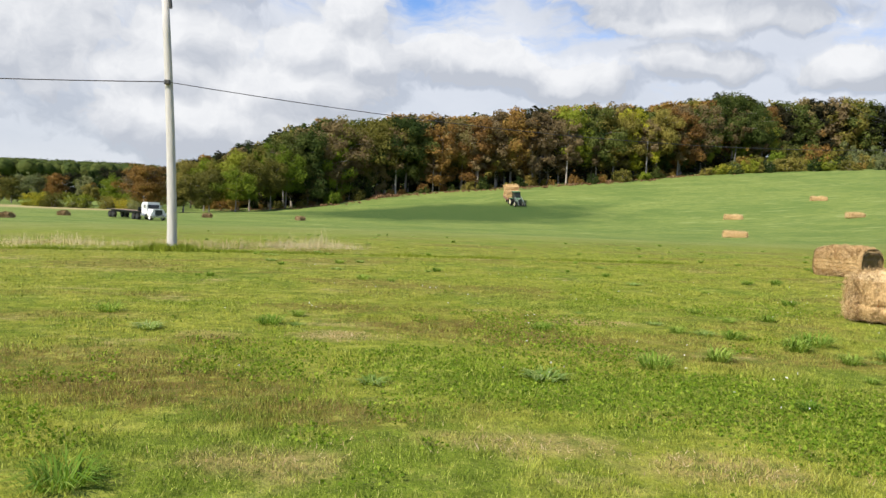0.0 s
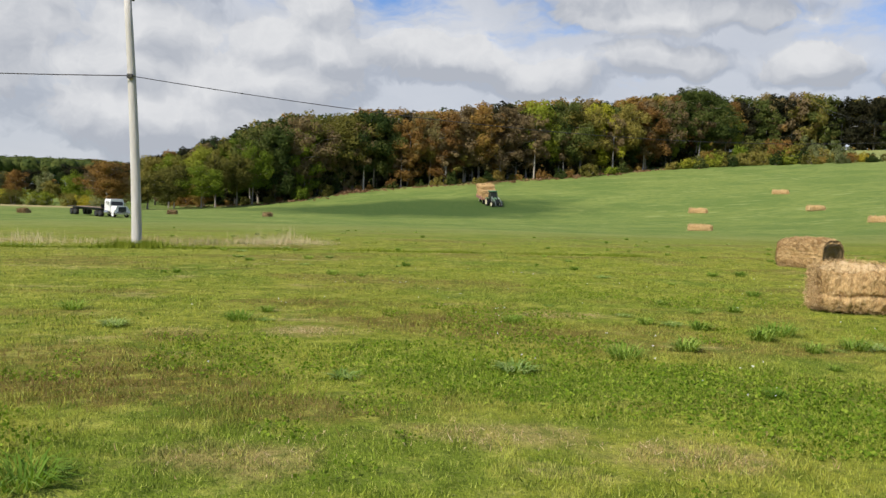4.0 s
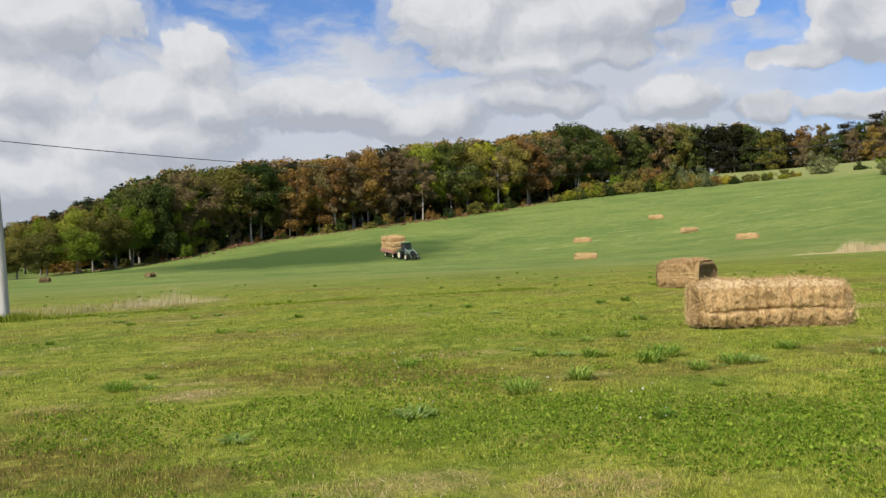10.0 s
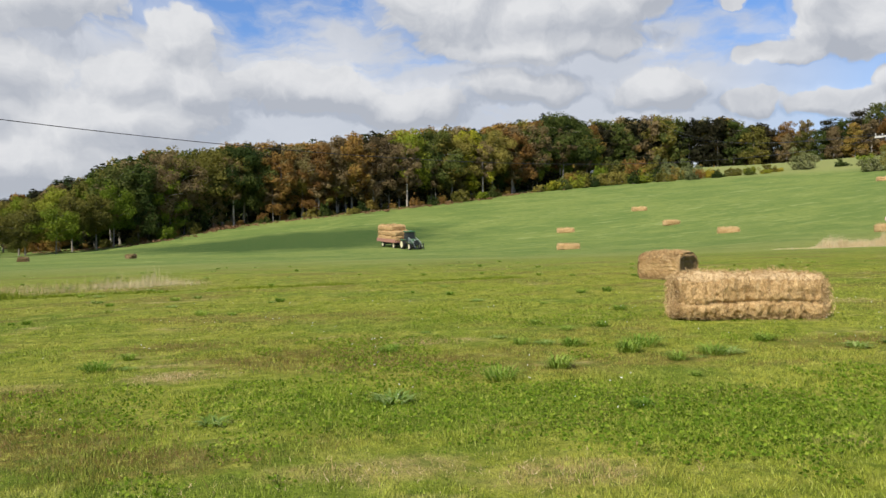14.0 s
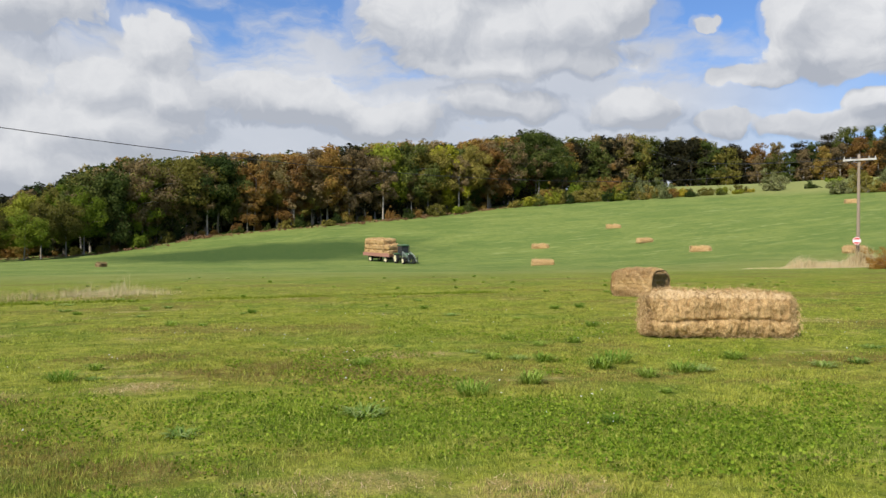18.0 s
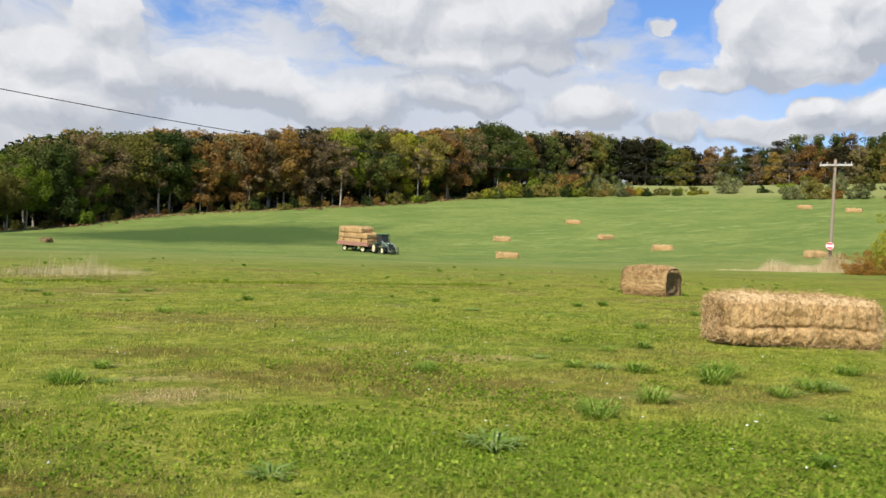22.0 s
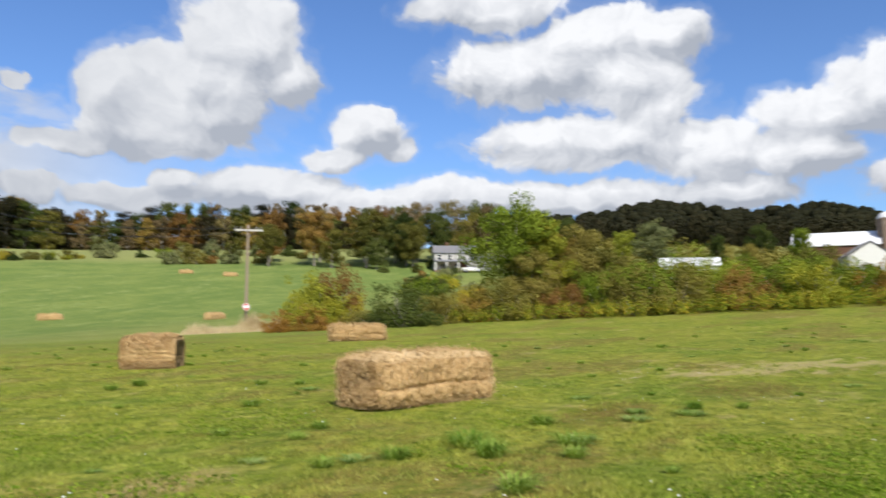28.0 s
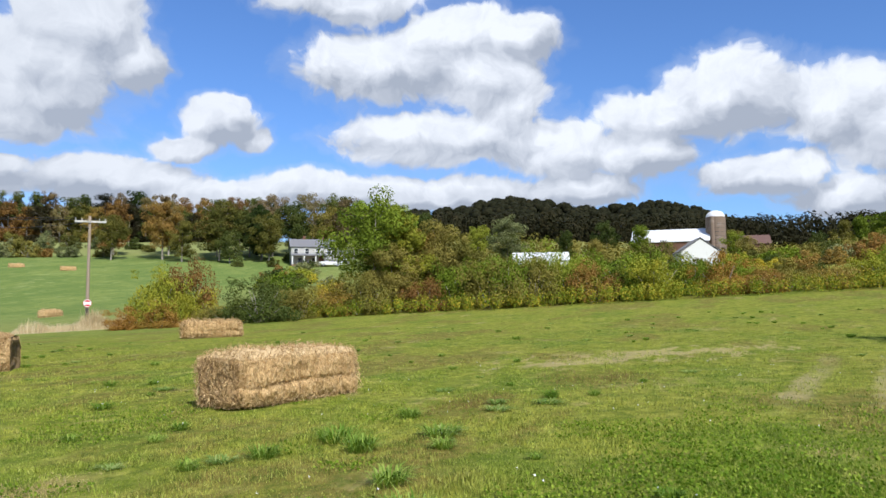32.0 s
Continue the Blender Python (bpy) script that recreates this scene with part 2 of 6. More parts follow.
def leafy(name, colours, see=0.17, spread=0.2):
    """Foliage: a tint for each tree and each leaf clump, some light passing through."""
    m, n, b = material(name, 0.75, 0, 0.08)
    island = n.add("ShaderNodeNewGeometry").outputs["Random Per Island"]
    tree = n.add("ShaderNodeObjectInfo").outputs["Random"]
    big = n.noise(place_of(n), 0.3, 3, 0.6)
    f = n.math("ADD", n.math("MULTIPLY", n.math("SUBTRACT", island, 0.5), spread), n.math("MULTIPLY_ADD", n.math("SUBTRACT", big, 0.5), 1.1, n.math("MULTIPLY_ADD", tree, 0.7, 0.15)))
    ramp = n.add("ShaderNodeValToRGB", {0: f})
    ramp.color_ramp.elements[0].position, ramp.color_ramp.elements[1].position = 0.1, 0.9
    ramp.color_ramp.elements[0].color, ramp.color_ramp.elements[1].color = (*colours[0], 1), (*colours[-1], 1)
    for i, c in enumerate(colours[1:-1]):
        e = ramp.color_ramp.elements.new(0.1 + 0.8 * (i + 1) / (len(colours) - 1))
        e.color = (*c, 1)
    link(n, ramp.outputs[0], b.inputs["Base Color"])
    glow = n.add("ShaderNodeBsdfTranslucent", {"Color": n.mix(1.0, ramp.outputs[0], (1.0, 1.0, 0.5), "MULTIPLY")})
    out = m.node_tree.nodes["Material Output"]
    link(n, n.add("ShaderNodeMixShader", {0: see, 1: b.outputs[0], 2: glow.outputs[0]}).outputs[0], out.inputs[0])
    return m


# patches in the mown grass: middle, half widths, strength
SEED_BROWN, DEAD_STRAW, LUSH = (0.155, 0.108, 0.026), (0.36, 0.265, 0.105), (0.150, 0.225, 0.016)
SEED_PATCHES = [(-2.5, 6.4, 1.5, 0.9, 0.85), (-1.0, 5.6, 0.9, 0.5, 0.7), (0.2, 9.9, 1.7, 0.9, 0.75), (1.3, 9.1, 1.0, 0.5, 0.75), (-4.6, 7.2, 1.6, 0.8, 0.65), (7.3, 8.6, 1.5, 0.6, 0.6), (10.8, 7.3, 1.6, 1.0, 0.5), (-1.7, 11.5, 1.2, 0.6, 0.55), (-2.6, 8.5, 0.8, 0.4, 0.5)]
STRAW_PATCHES = [(-1.1, 4.45, 0.6, 0.4, 0.7), (0.56, 5.0, 0.8, 0.3, 0.6), (1.8, 4.55, 0.65, 0.35, 0.75), (-1.16, 9.0, 0.7, 0.4, 0.55), (2.0, 10.7, 0.6, 0.4, 0.75), (-2.7, 8.9, 0.5, 0.3, 0.5), (4.8, 4.9, 0.3, 0.4, 0.6), (-1.3, 9.15, 0.5, 0.35, 0.5), (2.45, 10.6, 0.5, 0.3, 0.5), (10.8, 13.2, 0.8, 0.5, 0.5)]
LUSH_PATCHES = [(1.6, 6.5, 1.9, 0.9, 0.8), (3.6, 5.5, 1.6, 1.0, 0.75), (0.1, 7.4, 0.9, 0.7, 0.7), (5.4, 5.0, 1.0, 1.3, 0.7)]
PATCHES = [(*p[:4], SEED_BROWN, p[4]) for p in SEED_PATCHES] + [(*p[:4], DEAD_STRAW, p[4]) for p in STRAW_PATCHES] + [(*p[:4], LUSH, p[4]) for p in LUSH_PATCHES]


def meadow_colour(n, p):
    """Mown grass: green, yellow-green, straw and brown seed patches of their own shapes."""
    wide, mid = n.noise(p, 0.13, 5, 0.62), n.noise(p, 0.7, 5, 0.68)
    c = n.mix(n.span(mid, 0.36, 0.66), (0.184, 0.226, 0.020), (0.290, 0.295, 0.042))
    c = n.mix(n.math("MULTIPLY", n.span(wide, 0.42, 0.62), 0.7), c, (0.275, 0.265, 0.040))
    lush_or_shaded = n.noise(n.vec("ADD", p, (31, 7, 0)), 0.28, 4, 0.6)
    c = n.mix(n.math("MULTIPLY", n.span(lush_or_shaded, 0.52, 0.64), 0.75), c, (0.135, 0.196, 0.020))
    seed = n.noise(n.vec("MULTIPLY", n.vec("ADD", p, (5, 0, 0)), (0.7, 1.5, 1)), 0.25, 4, 0.6)
    c = n.mix(n.math("MULTIPLY", n.span(seed, 0.50, 0.62), 0.8), c, (0.205, 0.150, 0.042))
    straw = n.noise(n.vec("MULTIPLY", p, (0.8, 1.6, 1)), 0.42, 5, 0.72)
    c = n.mix(n.math("MULTIPLY", n.span(straw, 0.57, 0.68), 0.75), c, (0.43, 0.335, 0.14))
    ragged = n.math("MULTIPLY", n.math("SUBTRACT", n.noise(p, 1.6, 5, 0.7), 0.5), 2.2)
    for px, py, rx, ry, tone, strength in PATCHES:
        away = n.vec("LENGTH", n.vec("MULTIPLY", n.vec("SUBTRACT", p, (px, py, 0)), (1 / rx, 1 / ry, 0)))
        c = n.mix(n.math("MULTIPLY", n.span(n.math("ADD", away, ragged), 1.15, 0.45), strength), c, tone)
    clumps, knots = n.noise(n.vec("MULTIPLY", p, (1, 1.25, 1)), 2.6, 4, 0.7), n.noise(p, 7.0, 3, 0.6)
    c = n.mix(n.math("MULTIPLY", n.span(clumps, 0.48, 0.64), 0.62), c, (0.095, 0.140, 0.012))
    c = n.mix(n.math("MULTIPLY", n.span(clumps, 0.47, 0.34), 0.65), c, (0.370, 0.365, 0.070))
    c = n.mix(n.math("MULTIPLY", n.span(knots, 0.50, 0.66), 0.6), c, (0.080, 0.112, 0.012))
    return c


def ground_material():
    m, n, b = material("meadow", 0.95, 0, 0.05)
    p = place_of(n)
    x, y, z = n.add("ShaderNodeSeparateXYZ", {0: p}).outputs
    # how far into the hay field: its edge runs across the slope
    edge_noise = n.noise(n.vec("MULTIPLY", p, (0.4, 1, 1)), 0.09, 4, 0.6)
    inward = n.math("ADD", n.math("MULTIPLY_ADD", x, -0.10, y), n.math("MULTIPLY", n.math("SUBTRACT", edge_noise, 0.5), 22))
    hay = n.span(inward, 20, 58)
    wide, mid = n.noise(p, 0.1, 5, 0.62), n.noise(p, 0.55, 5, 0.65)
    fine, blade = n.noise(p, 6.0, 4, 0.7), n.noise(p, 38.0, 3, 0.7)
    near = meadow_colour(n, p)
    near = n.mix(n.math("MULTIPLY", n.span(fine, 0.42, 0.72), 0.3), near, (0.08, 0.115, 0.014))
    near = n.mix(n.math("MULTIPLY", n.span(n.noise(p, 2.2, 5, 0.7), 0.5, 0.7), 0.35), near, (0.30, 0.29, 0.085))
    field_c = n.mix(n.span(wide, 0.38, 0.62), (0.132, 0.190, 0.046), (0.188, 0.238, 0.060))
    field_c = n.mix(n.math("MULTIPLY", n.span(n.noise(p, 0.9, 5, 0.75), 0.46, 0.66), 0.6), field_c, (0.080, 0.145, 0.036))
    field_c = n.mix(n.math("MULTIPLY", n.span(n.noise(n.vec("MULTIPLY", p, (0.35, 1, 1)), 0.5, 5, 0.75), 0.52, 0.66), 0.5), field_c, (0.228, 0.272, 0.078))
    rows = n.noise(n.vec("MULTIPLY", p, (0.14, 0.55, 0.3)), 1.0, 5, 0.7)
    field_c = n.mix(n.math("MULTIPLY", n.span(rows, 0.60, 0.68), 0.42), field_c, (0.38, 0.41, 0.17))
    swath = n.noise(n.vec("MULTIPLY", p, (0.05, 0.42, 0.2)), 1.0, 4, 0.6)
    field_c = n.mix(n.math("MULTIPLY", n.span(swath, 0.56, 0.60), n.span(mid, 0.45, 0.62, 0.0, 0.4)), field_c, (0.34, 0.37, 0.14))
    # cloud shade in the swale, painted as an ellipse of darker green
    lush_or_shaded = n.vec("LENGTH", n.vec("MULTIPLY", n.vec("SUBTRACT", p, (0, 121, 0)), (1 / 33.0, 1 / 21.0, 0)))
    field_c = n.mix(n.math("MULTIPLY", n.span(n.math("ADD", lush_or_shaded, n.math("MULTIPLY", n.math("SUBTRACT", wide, 0.5), 0.8)), 1.05, 0.5), 0.9), field_c, (0.036, 0.074, 0.020))
    dry = n.span(n.math("ABSOLUTE", n.math("SUBTRACT", inward, 50.0)), 12, 4)
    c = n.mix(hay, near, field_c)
    c = n.mix(n.math("MULTIPLY", dry, n.span(mid, 0.35, 0.6, 0.1, 0.4)), c, (0.29, 0.28, 0.09))
    tan = n.vec("LENGTH", n.vec("MULTIPLY", n.vec("SUBTRACT", p, (-66, 120, 0)), (1 / 26.0, 1 / 15.0, 0)))
    c = n.mix(n.math("MULTIPLY", n.span(n.math("ADD", tan, n.math("MULTIPLY", n.math("SUBTRACT", wide, 0.5), 1.6)), 1.1, 0.6), 0.85), c, (0.42, 0.33, 0.17))
    # dead straw and wheel tracks on the slope to the east
    off = n.vec("SUBTRACT", p, (15.7, 6.6, 0))
    lengthwise, across = n.vec("DOT_PRODUCT", off, (0.71 / 4.5, -0.71 / 4.5, 0)), n.vec("DOT_PRODUCT", off, (0.71 / 1.5, 0.71 / 1.5, 0))
    east = n.math("SQRT", n.math("ADD", n.math("MULTIPLY", lengthwise, lengthwise), n.math("MULTIPLY", across, across)))
    c = n.mix(n.math("MULTIPLY", n.span(n.math("ADD", east, n.math("MULTIPLY", n.math("SUBTRACT", n.noise(n.vec("MULTIPLY", p, (0.7, 2.2, 1)), 0.9, 5, 0.7), 0.5), 5.5)), 0.9, 0.3), 0.75), c, (0.46, 0.36, 0.175))
    for tx in (-0.55, 0.55):
        track = n.math("ABSOLUTE", n.math("ADD", n.math("MULTIPLY_ADD", n.math("SUBTRACT", x, 10.6), -0.24, n.math("SUBTRACT", 3.45 + tx, y)), n.math("MULTIPLY", n.math("SUBTRACT", mid, 0.5), 0.6)))
        c = n.mix(n.math("MULTIPLY", n.math("MULTIPLY", n.span(track, 0.28, 0.1), n.span(mid, 0.4, 0.6, 0.2, 0.7)), n.math("MULTIPLY", n.span(x, 7, 8.5), n.span(x, 16, 13))), c, (0.42, 0.34, 0.17))
    c = n.mix(n.span(z, 12.5, 15.5, 0.0, 0.7), c, (0.27, 0.275, 0.10))
    clump = n.noise(p, 15.0, 4, 0.7)
    c = n.mix(n.math("MULTIPLY", n.span(clump, 0.48, 0.68), 0.3), c, (0.080, 0.115, 0.016))
    c = n.mix(n.math("MULTIPLY", n.span(blade, 0.52, 0.72), 0.35), c, (0.07, 0.095, 0.014))
    c = n.mix(n.math("MULTIPLY", n.span(blade, 0.46, 0.30), 0.35), c, (0.38, 0.36, 0.13))
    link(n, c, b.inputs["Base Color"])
    bump(n, b, n.math("ADD", n.math("MULTIPLY", fine, 0.6), n.math("MULTIPLY", blade, 0.4)), 0.9, 0.08)
    return m


def grass_material():
    m, n, b = material("grass_blades", 0.6, 0, 0.12)
    p = place_of(n)
    island = n.add("ShaderNodeNewGeometry").outputs["Random Per Island"]
    c = meadow_colour(n, p)
    c = n.mix(1.0, c, (1.47, 1.46, 1.6), "MULTIPLY")
    c = n.mix(n.span(island, 0.84, 0.97, 0.0, 0.85), c, (0.56, 0.46, 0.22))
    c = n.mix(n.span(island, 0.60, 0.82, 0.0, 0.65), c, (0.42, 0.49, 0.075))
    c = n.mix(n.span(island, 0.42, 0.0, 0.0, 0.8), c, (0.060, 0.095, 0.012))
    link(n, c, b.inputs["Base Color"])
    glow = n.add("ShaderNodeBsdfTranslucent", {"Color": c})
    link(n, n.add("ShaderNodeMixShader", {0: 0.3, 1: b.outputs[0], 2: glow.outputs[0]}).outputs[0], m.node_tree.nodes["Material Output"].inputs[0])
    return m


def straw_material(name, dark=1.0):
    m, n, b = material(name, 0.8, 0, 0.2)
    p = n.add("ShaderNodeTexCoord").outputs["Object"]
    island = n.add("ShaderNodeNewGeometry").outputs["Random Per Island"]
    lumps, bits = n.noise(p, 6.0, 5, 0.7), n.noise(n.vec("MULTIPLY", p, (34, 34, 18)), 1.0, 4, 0.7)
    strands = n.noise(n.vec("MULTIPLY", p, (75, 75, 22)), 1.0, 3, 0.65)
    c = n.mix(n.span(lumps, 0.35, 0.68), (0.50 * dark, 0.33 * dark, 0.145 * dark), (0.67 * dark, 0.475 * dark, 0.23 * dark))
    c = n.mix(n.span(bits, 0.52, 0.70, 0.0, 0.8), c, (0.20 * dark, 0.115 * dark, 0.045 * dark))
    c = n.mix(n.span(bits, 0.46, 0.30, 0.0, 0.7), c, (0.72 * dark, 0.55 * dark, 0.30 * dark))
    c = n.mix(n.span(strands, 0.44, 0.62, 0.0, 0.62), c, (0.26 * dark, 0.155 * dark, 0.06 * dark))
    c = n.mix(n.span(island, 0.5, 1.0, 0.0, 0.7), c, (0.76 * dark, 0.58 * dark, 0.33 * dark))
    c = n.mix(n.span(island, 0.2, 0.0, 0.0, 0.6), c, (0.20 * dark, 0.115 * dark, 0.05 * dark))
    link(n, c, b.inputs["Base Color"])
    bump(n, b, n.math("ADD", lumps, n.math("ADD", bits, strands)), 0.55, 0.05)
    return m


def bark_material(name, a, c2):
    m, n, b = material(name, 0.9, 0, 0.2)
    p = n.add("ShaderNodeTexCoord").outputs["Object"]
    f = n.noise(n.vec("MULTIPLY", p, (9, 9, 1.3)), 1.0, 5, 0.7)
    link(n, n.mix(f, a, c2), b.inputs["Base Color"])
    bump(n, b, f, 0.7, 0.04)
    return m


MEADOW, GRASS = ground_material(), grass_material()
STRAW, OLD_STRAW, ROT_STRAW = straw_material("straw"), straw_material("weathered_straw", 0.5), straw_material("dark_straw", 0.38)
BARK = bark_material("bark", (0.12, 0.105, 0.085), (0.40, 0.36, 0.30))
PALE_BARK = bark_material("pale_bark", (0.20, 0.175, 0.14), (0.46, 0.42, 0.36))
POLE_WOOD = bark_material("grey_pole_wood", (0.36, 0.34, 0.31), (0.62, 0.60, 0.56))
TAN_WOOD = bark_material("brown_pole_wood", (0.20, 0.15, 0.10), (0.38, 0.31, 0.24))
TINTS = {
    "dark": ("dark_green_leaves", [(0.022, 0.039, 0.009), (0.056, 0.078, 0.017), (0.115, 0.129, 0.031)], 0.17),
    "olive": ("olive_leaves", [(0.071, 0.076, 0.016), (0.154, 0.141, 0.029), (0.255, 0.213, 0.049)], 0.17),
    "rust": ("rust_leaves", [(0.138, 0.073, 0.023), (0.255, 0.146, 0.039), (0.262, 0.195, 0.044)], 0.17),
    "grey": ("thinning_brown_leaves", [(0.12, 0.087, 0.043), (0.207, 0.151, 0.072), (0.2, 0.168, 0.061)], 0.17),
    "yellow": ("yellow_green_leaves", [(0.27, 0.27, 0.022), (0.36, 0.35, 0.030), (0.44, 0.40, 0.045)], 0.17),
    "lime": ("lime_green_leaves", [(0.085, 0.130, 0.012), (0.165, 0.215, 0.020), (0.255, 0.275, 0.032)], 0.17),
    "orange": ("orange_leaves", [(0.255, 0.100, 0.022), (0.270, 0.160, 0.034), (0.190, 0.165, 0.034)], 0.17),
    "sage": ("grey_green_leaves", [(0.110, 0.132, 0.050), (0.170, 0.185, 0.075), (0.225, 0.230, 0.100)], 0.17),
    "gold": ("goldenrod_leaves", [(0.135, 0.170, 0.018), (0.235, 0.245, 0.026), (0.400, 0.310, 0.030)], 0.17),
    # near-black: shade of the woods and the ridge put into the leaf colour
    "black": ("shade_black_leaves", [(0.012, 0.014, 0.006), (0.020, 0.021, 0.009), (0.036, 0.030, 0.013)], 0.12),
}
LEAF = {k: leafy(nm, tones, see) for k, (nm, tones, see) in TINTS.items()}
# hedge and scrub leaves: forest tints brightened, missing light put into the colour
BRIGHT_SHRUB = {k: leafy("pale_" + nm, [tuple(1.22 * v for v in tone) for tone in tones], 0.24) for k, (nm, tones, see) in TINTS.items() if k != "black"}
DRY_GRASS = leafy("dry_grass", [(0.44, 0.34, 0.19), (0.58, 0.47, 0.29), (0.70, 0.60, 0.40)], 0.3, 0.8)
TUFT_LEAF = leafy("coarse_weed_leaves", [(0.13, 0.23, 0.028), (0.22, 0.34, 0.05), (0.36, 0.46, 0.10)], 0.42, 1.2)
BLUE_LEAF = leafy("bluish_weed_leaves", [(0.17, 0.27, 0.055), (0.27, 0.37, 0.10), (0.40, 0.48, 0.17)], 0.42, 1.2)
CLOVER_LEAF = leafy("clover_leaves", [(0.12, 0.200, 0.016), (0.22, 0.310, 0.028), (0.33, 0.41, 0.055)], 0.35, 1.4)
SEED_STEM = leafy("brown_seed_stems", [(0.15, 0.090, 0.030), (0.21, 0.140, 0.055), (0.29, 0.21, 0.09)], 0.2, 0.9)
PALE_STRAW = leafy("dead_grass_straw", [(0.42, 0.29, 0.15), (0.55, 0.42, 0.24), (0.66, 0.54, 0.33)], 0.2, 0.9)
LITTER = leafy("fallen_leaves", [(0.16, 0.085, 0.045), (0.24, 0.14, 0.07), (0.30, 0.21, 0.11)], 0.1, 0.9)
WHITE = plain("white_paint", (0.72, 0.72, 0.70), 0.45, amount=0.25)
WHITE_ROOF = plain("white_metal_roof", (0.80, 0.80, 0.80), 0.35, amount=0.12)
# house boards: grey tree shade put into the white, with stains
SHADED_WHITE = plain("shaded_white_boards", (0.50, 0.49, 0.46), 0.7, dirt=(0.22, 0.21, 0.19), scale=1.4, amount=0.6)
GREY_ROOF = plain("grey_shingles", (0.20, 0.20, 0.21), 0.85, scale=1.2)
RED_ROOF = plain("rusty_red_roof", (0.15, 0.088, 0.072), 0.8, scale=0.6)
BROWN_BOARD = plain("brown_barn_boards", (0.16, 0.085, 0.055), 0.85, scale=0.8)
SILO_WALL = plain("stained_silo_staves", (0.21, 0.155, 0.115), 0.85, dirt=(0.36, 0.31, 0.26), scale=0.7, amount=0.7)
GLASS = plain("dark_glass", (0.03, 0.035, 0.04), 0.12, amount=0.05, grain=0.05)
RUBBER = plain("black_rubber", (0.022, 0.022, 0.022), 0.85)
GREEN_PAINT = plain("green_machine_paint", (0.075, 0.165, 0.075), 0.4, amount=0.2)
LOADER_GREY = plain("loader_grey_paint", (0.26, 0.30, 0.28), 0.5, 0.2)
DARK_STEEL = plain("dark_steel", (0.05, 0.055, 0.055), 0.5, 0.5)
CREAM_RIM = plain("cream_wheel_rim", (0.72, 0.66, 0.42), 0.45, amount=0.1)
CHROME = plain("bright_steel", (0.6, 0.6, 0.6), 0.25, 0.9, amount=0.05)
RED_BED = plain("faded_red_boards", (0.34, 0.17, 0.125), 0.7)
BED_WOOD = plain("weathered_deck_boards", (0.30, 0.20, 0.13), 0.85)
SIGN_RED = plain("sign_red", (0.55, 0.03, 0.03), 0.4, amount=0.05, grain=0.05)
SIGN_WHITE = plain("sign_white", (0.80, 0.80, 0.80), 0.4, amount=0.05, grain=0.05)
WIRE = plain("black_cable", (0.03, 0.03, 0.035), 0.5)
GLAZED = plain("glazed_insulator", (0.55, 0.55, 0.55), 0.15, amount=0.05)


# ---------------------------------------------------------------- building blocks
def mesh_of(name, verts, faces, mat, smooth=False):
    """A mesh from arrays of corners and of equal-sided faces."""
    me = bpy.data.meshes.new(name)
    verts, faces = np.asarray(verts, np.float32), np.asarray(faces, np.int32)
    n, k = faces.shape
    me.vertices.add(len(verts))
    me.vertices.foreach_set("co", verts.ravel())
    me.loops.add(n * k)
    me.loops.foreach_set("vertex_index", faces.ravel())
    me.polygons.add(n)
    me.polygons.foreach_set("loop_start", np.arange(0, n * k, k, dtype=np.int32))
    if smooth:
        me.polygons.foreach_set("use_smooth", np.ones(n, bool))
    me.update(calc_edges=True)
    me.materials.append(mat)
    return me


def done(name, bm, mat, smooth=False):
    me = bpy.data.meshes.new(name)
    bmesh.ops.recalc_face_normals(bm, faces=bm.faces)
    bm.to_mesh(me)
    bm.free()
    me.materials.append(mat)
    if smooth:
        me.polygons.foreach_set("use_smooth", np.ones(len(me.polygons), bool))
    return me


def part(name, bm, mat, parent, label="", smooth=False, at=None):
    """One mesh object under a thing or under a part."""
    me = bm if isinstance(bm, bpy.types.Mesh) else done(name, bm, mat, smooth)
    ob = new(name, me)
    ob.parent = parent
    if at is not None:
        ob.matrix_basis = at
    return tagged(ob, label)


def box(bm, centre, size, turn=(0, 0, 0), bevel=0.0):
    got = bmesh.ops.create_cube(bm, size=1.0, matrix=pose(*centre, *turn) @ Matrix.Diagonal((*size, 1)))
    if bevel:
        edges = list({e for v in got["verts"] for e in v.link_edges})
        bmesh.ops.bevel(bm, geom=edges, offset=bevel, segments=2, affect="EDGES", profile=0.5)
    return bm


def rod(bm, a, b, r0, r1=None, sides=8, caps=True):
    a, b = V3(a), V3(b)
    turn = (b - a).to_track_quat("Z", "Y").to_matrix().to_4x4()
    bmesh.ops.create_cone(bm, cap_ends=caps, segments=sides, radius1=r0, radius2=r0 if r1 is None else r1, depth=(b - a).length, matrix=Matrix.Translation((a + b) / 2) @ turn)
    return bm


def prism(bm, outline, x0, x1):
    """A profile in y and z, drawn out along x."""
    a, b = [[bm.verts.new((x, y, z)) for y, z in outline] for x in (x0, x1)]
    bm.faces.new(a)
    bm.faces.new(b[::-1])
    for i in range(len(outline)):
        j = (i + 1) % len(outline)
        bm.faces.new((a[i], b[i], b[j], a[j]))
    return bm


def fresh():
    return bmesh.new()


def empty(name, m, label, category, group="", kind=""):
    ob = new(name)
    ob.matrix_basis = m
    ob.empty_display_size = 0.2
    return tagged(ob, label, category, group, kind)


def rand(seed):
    return np.random.default_rng(seed)


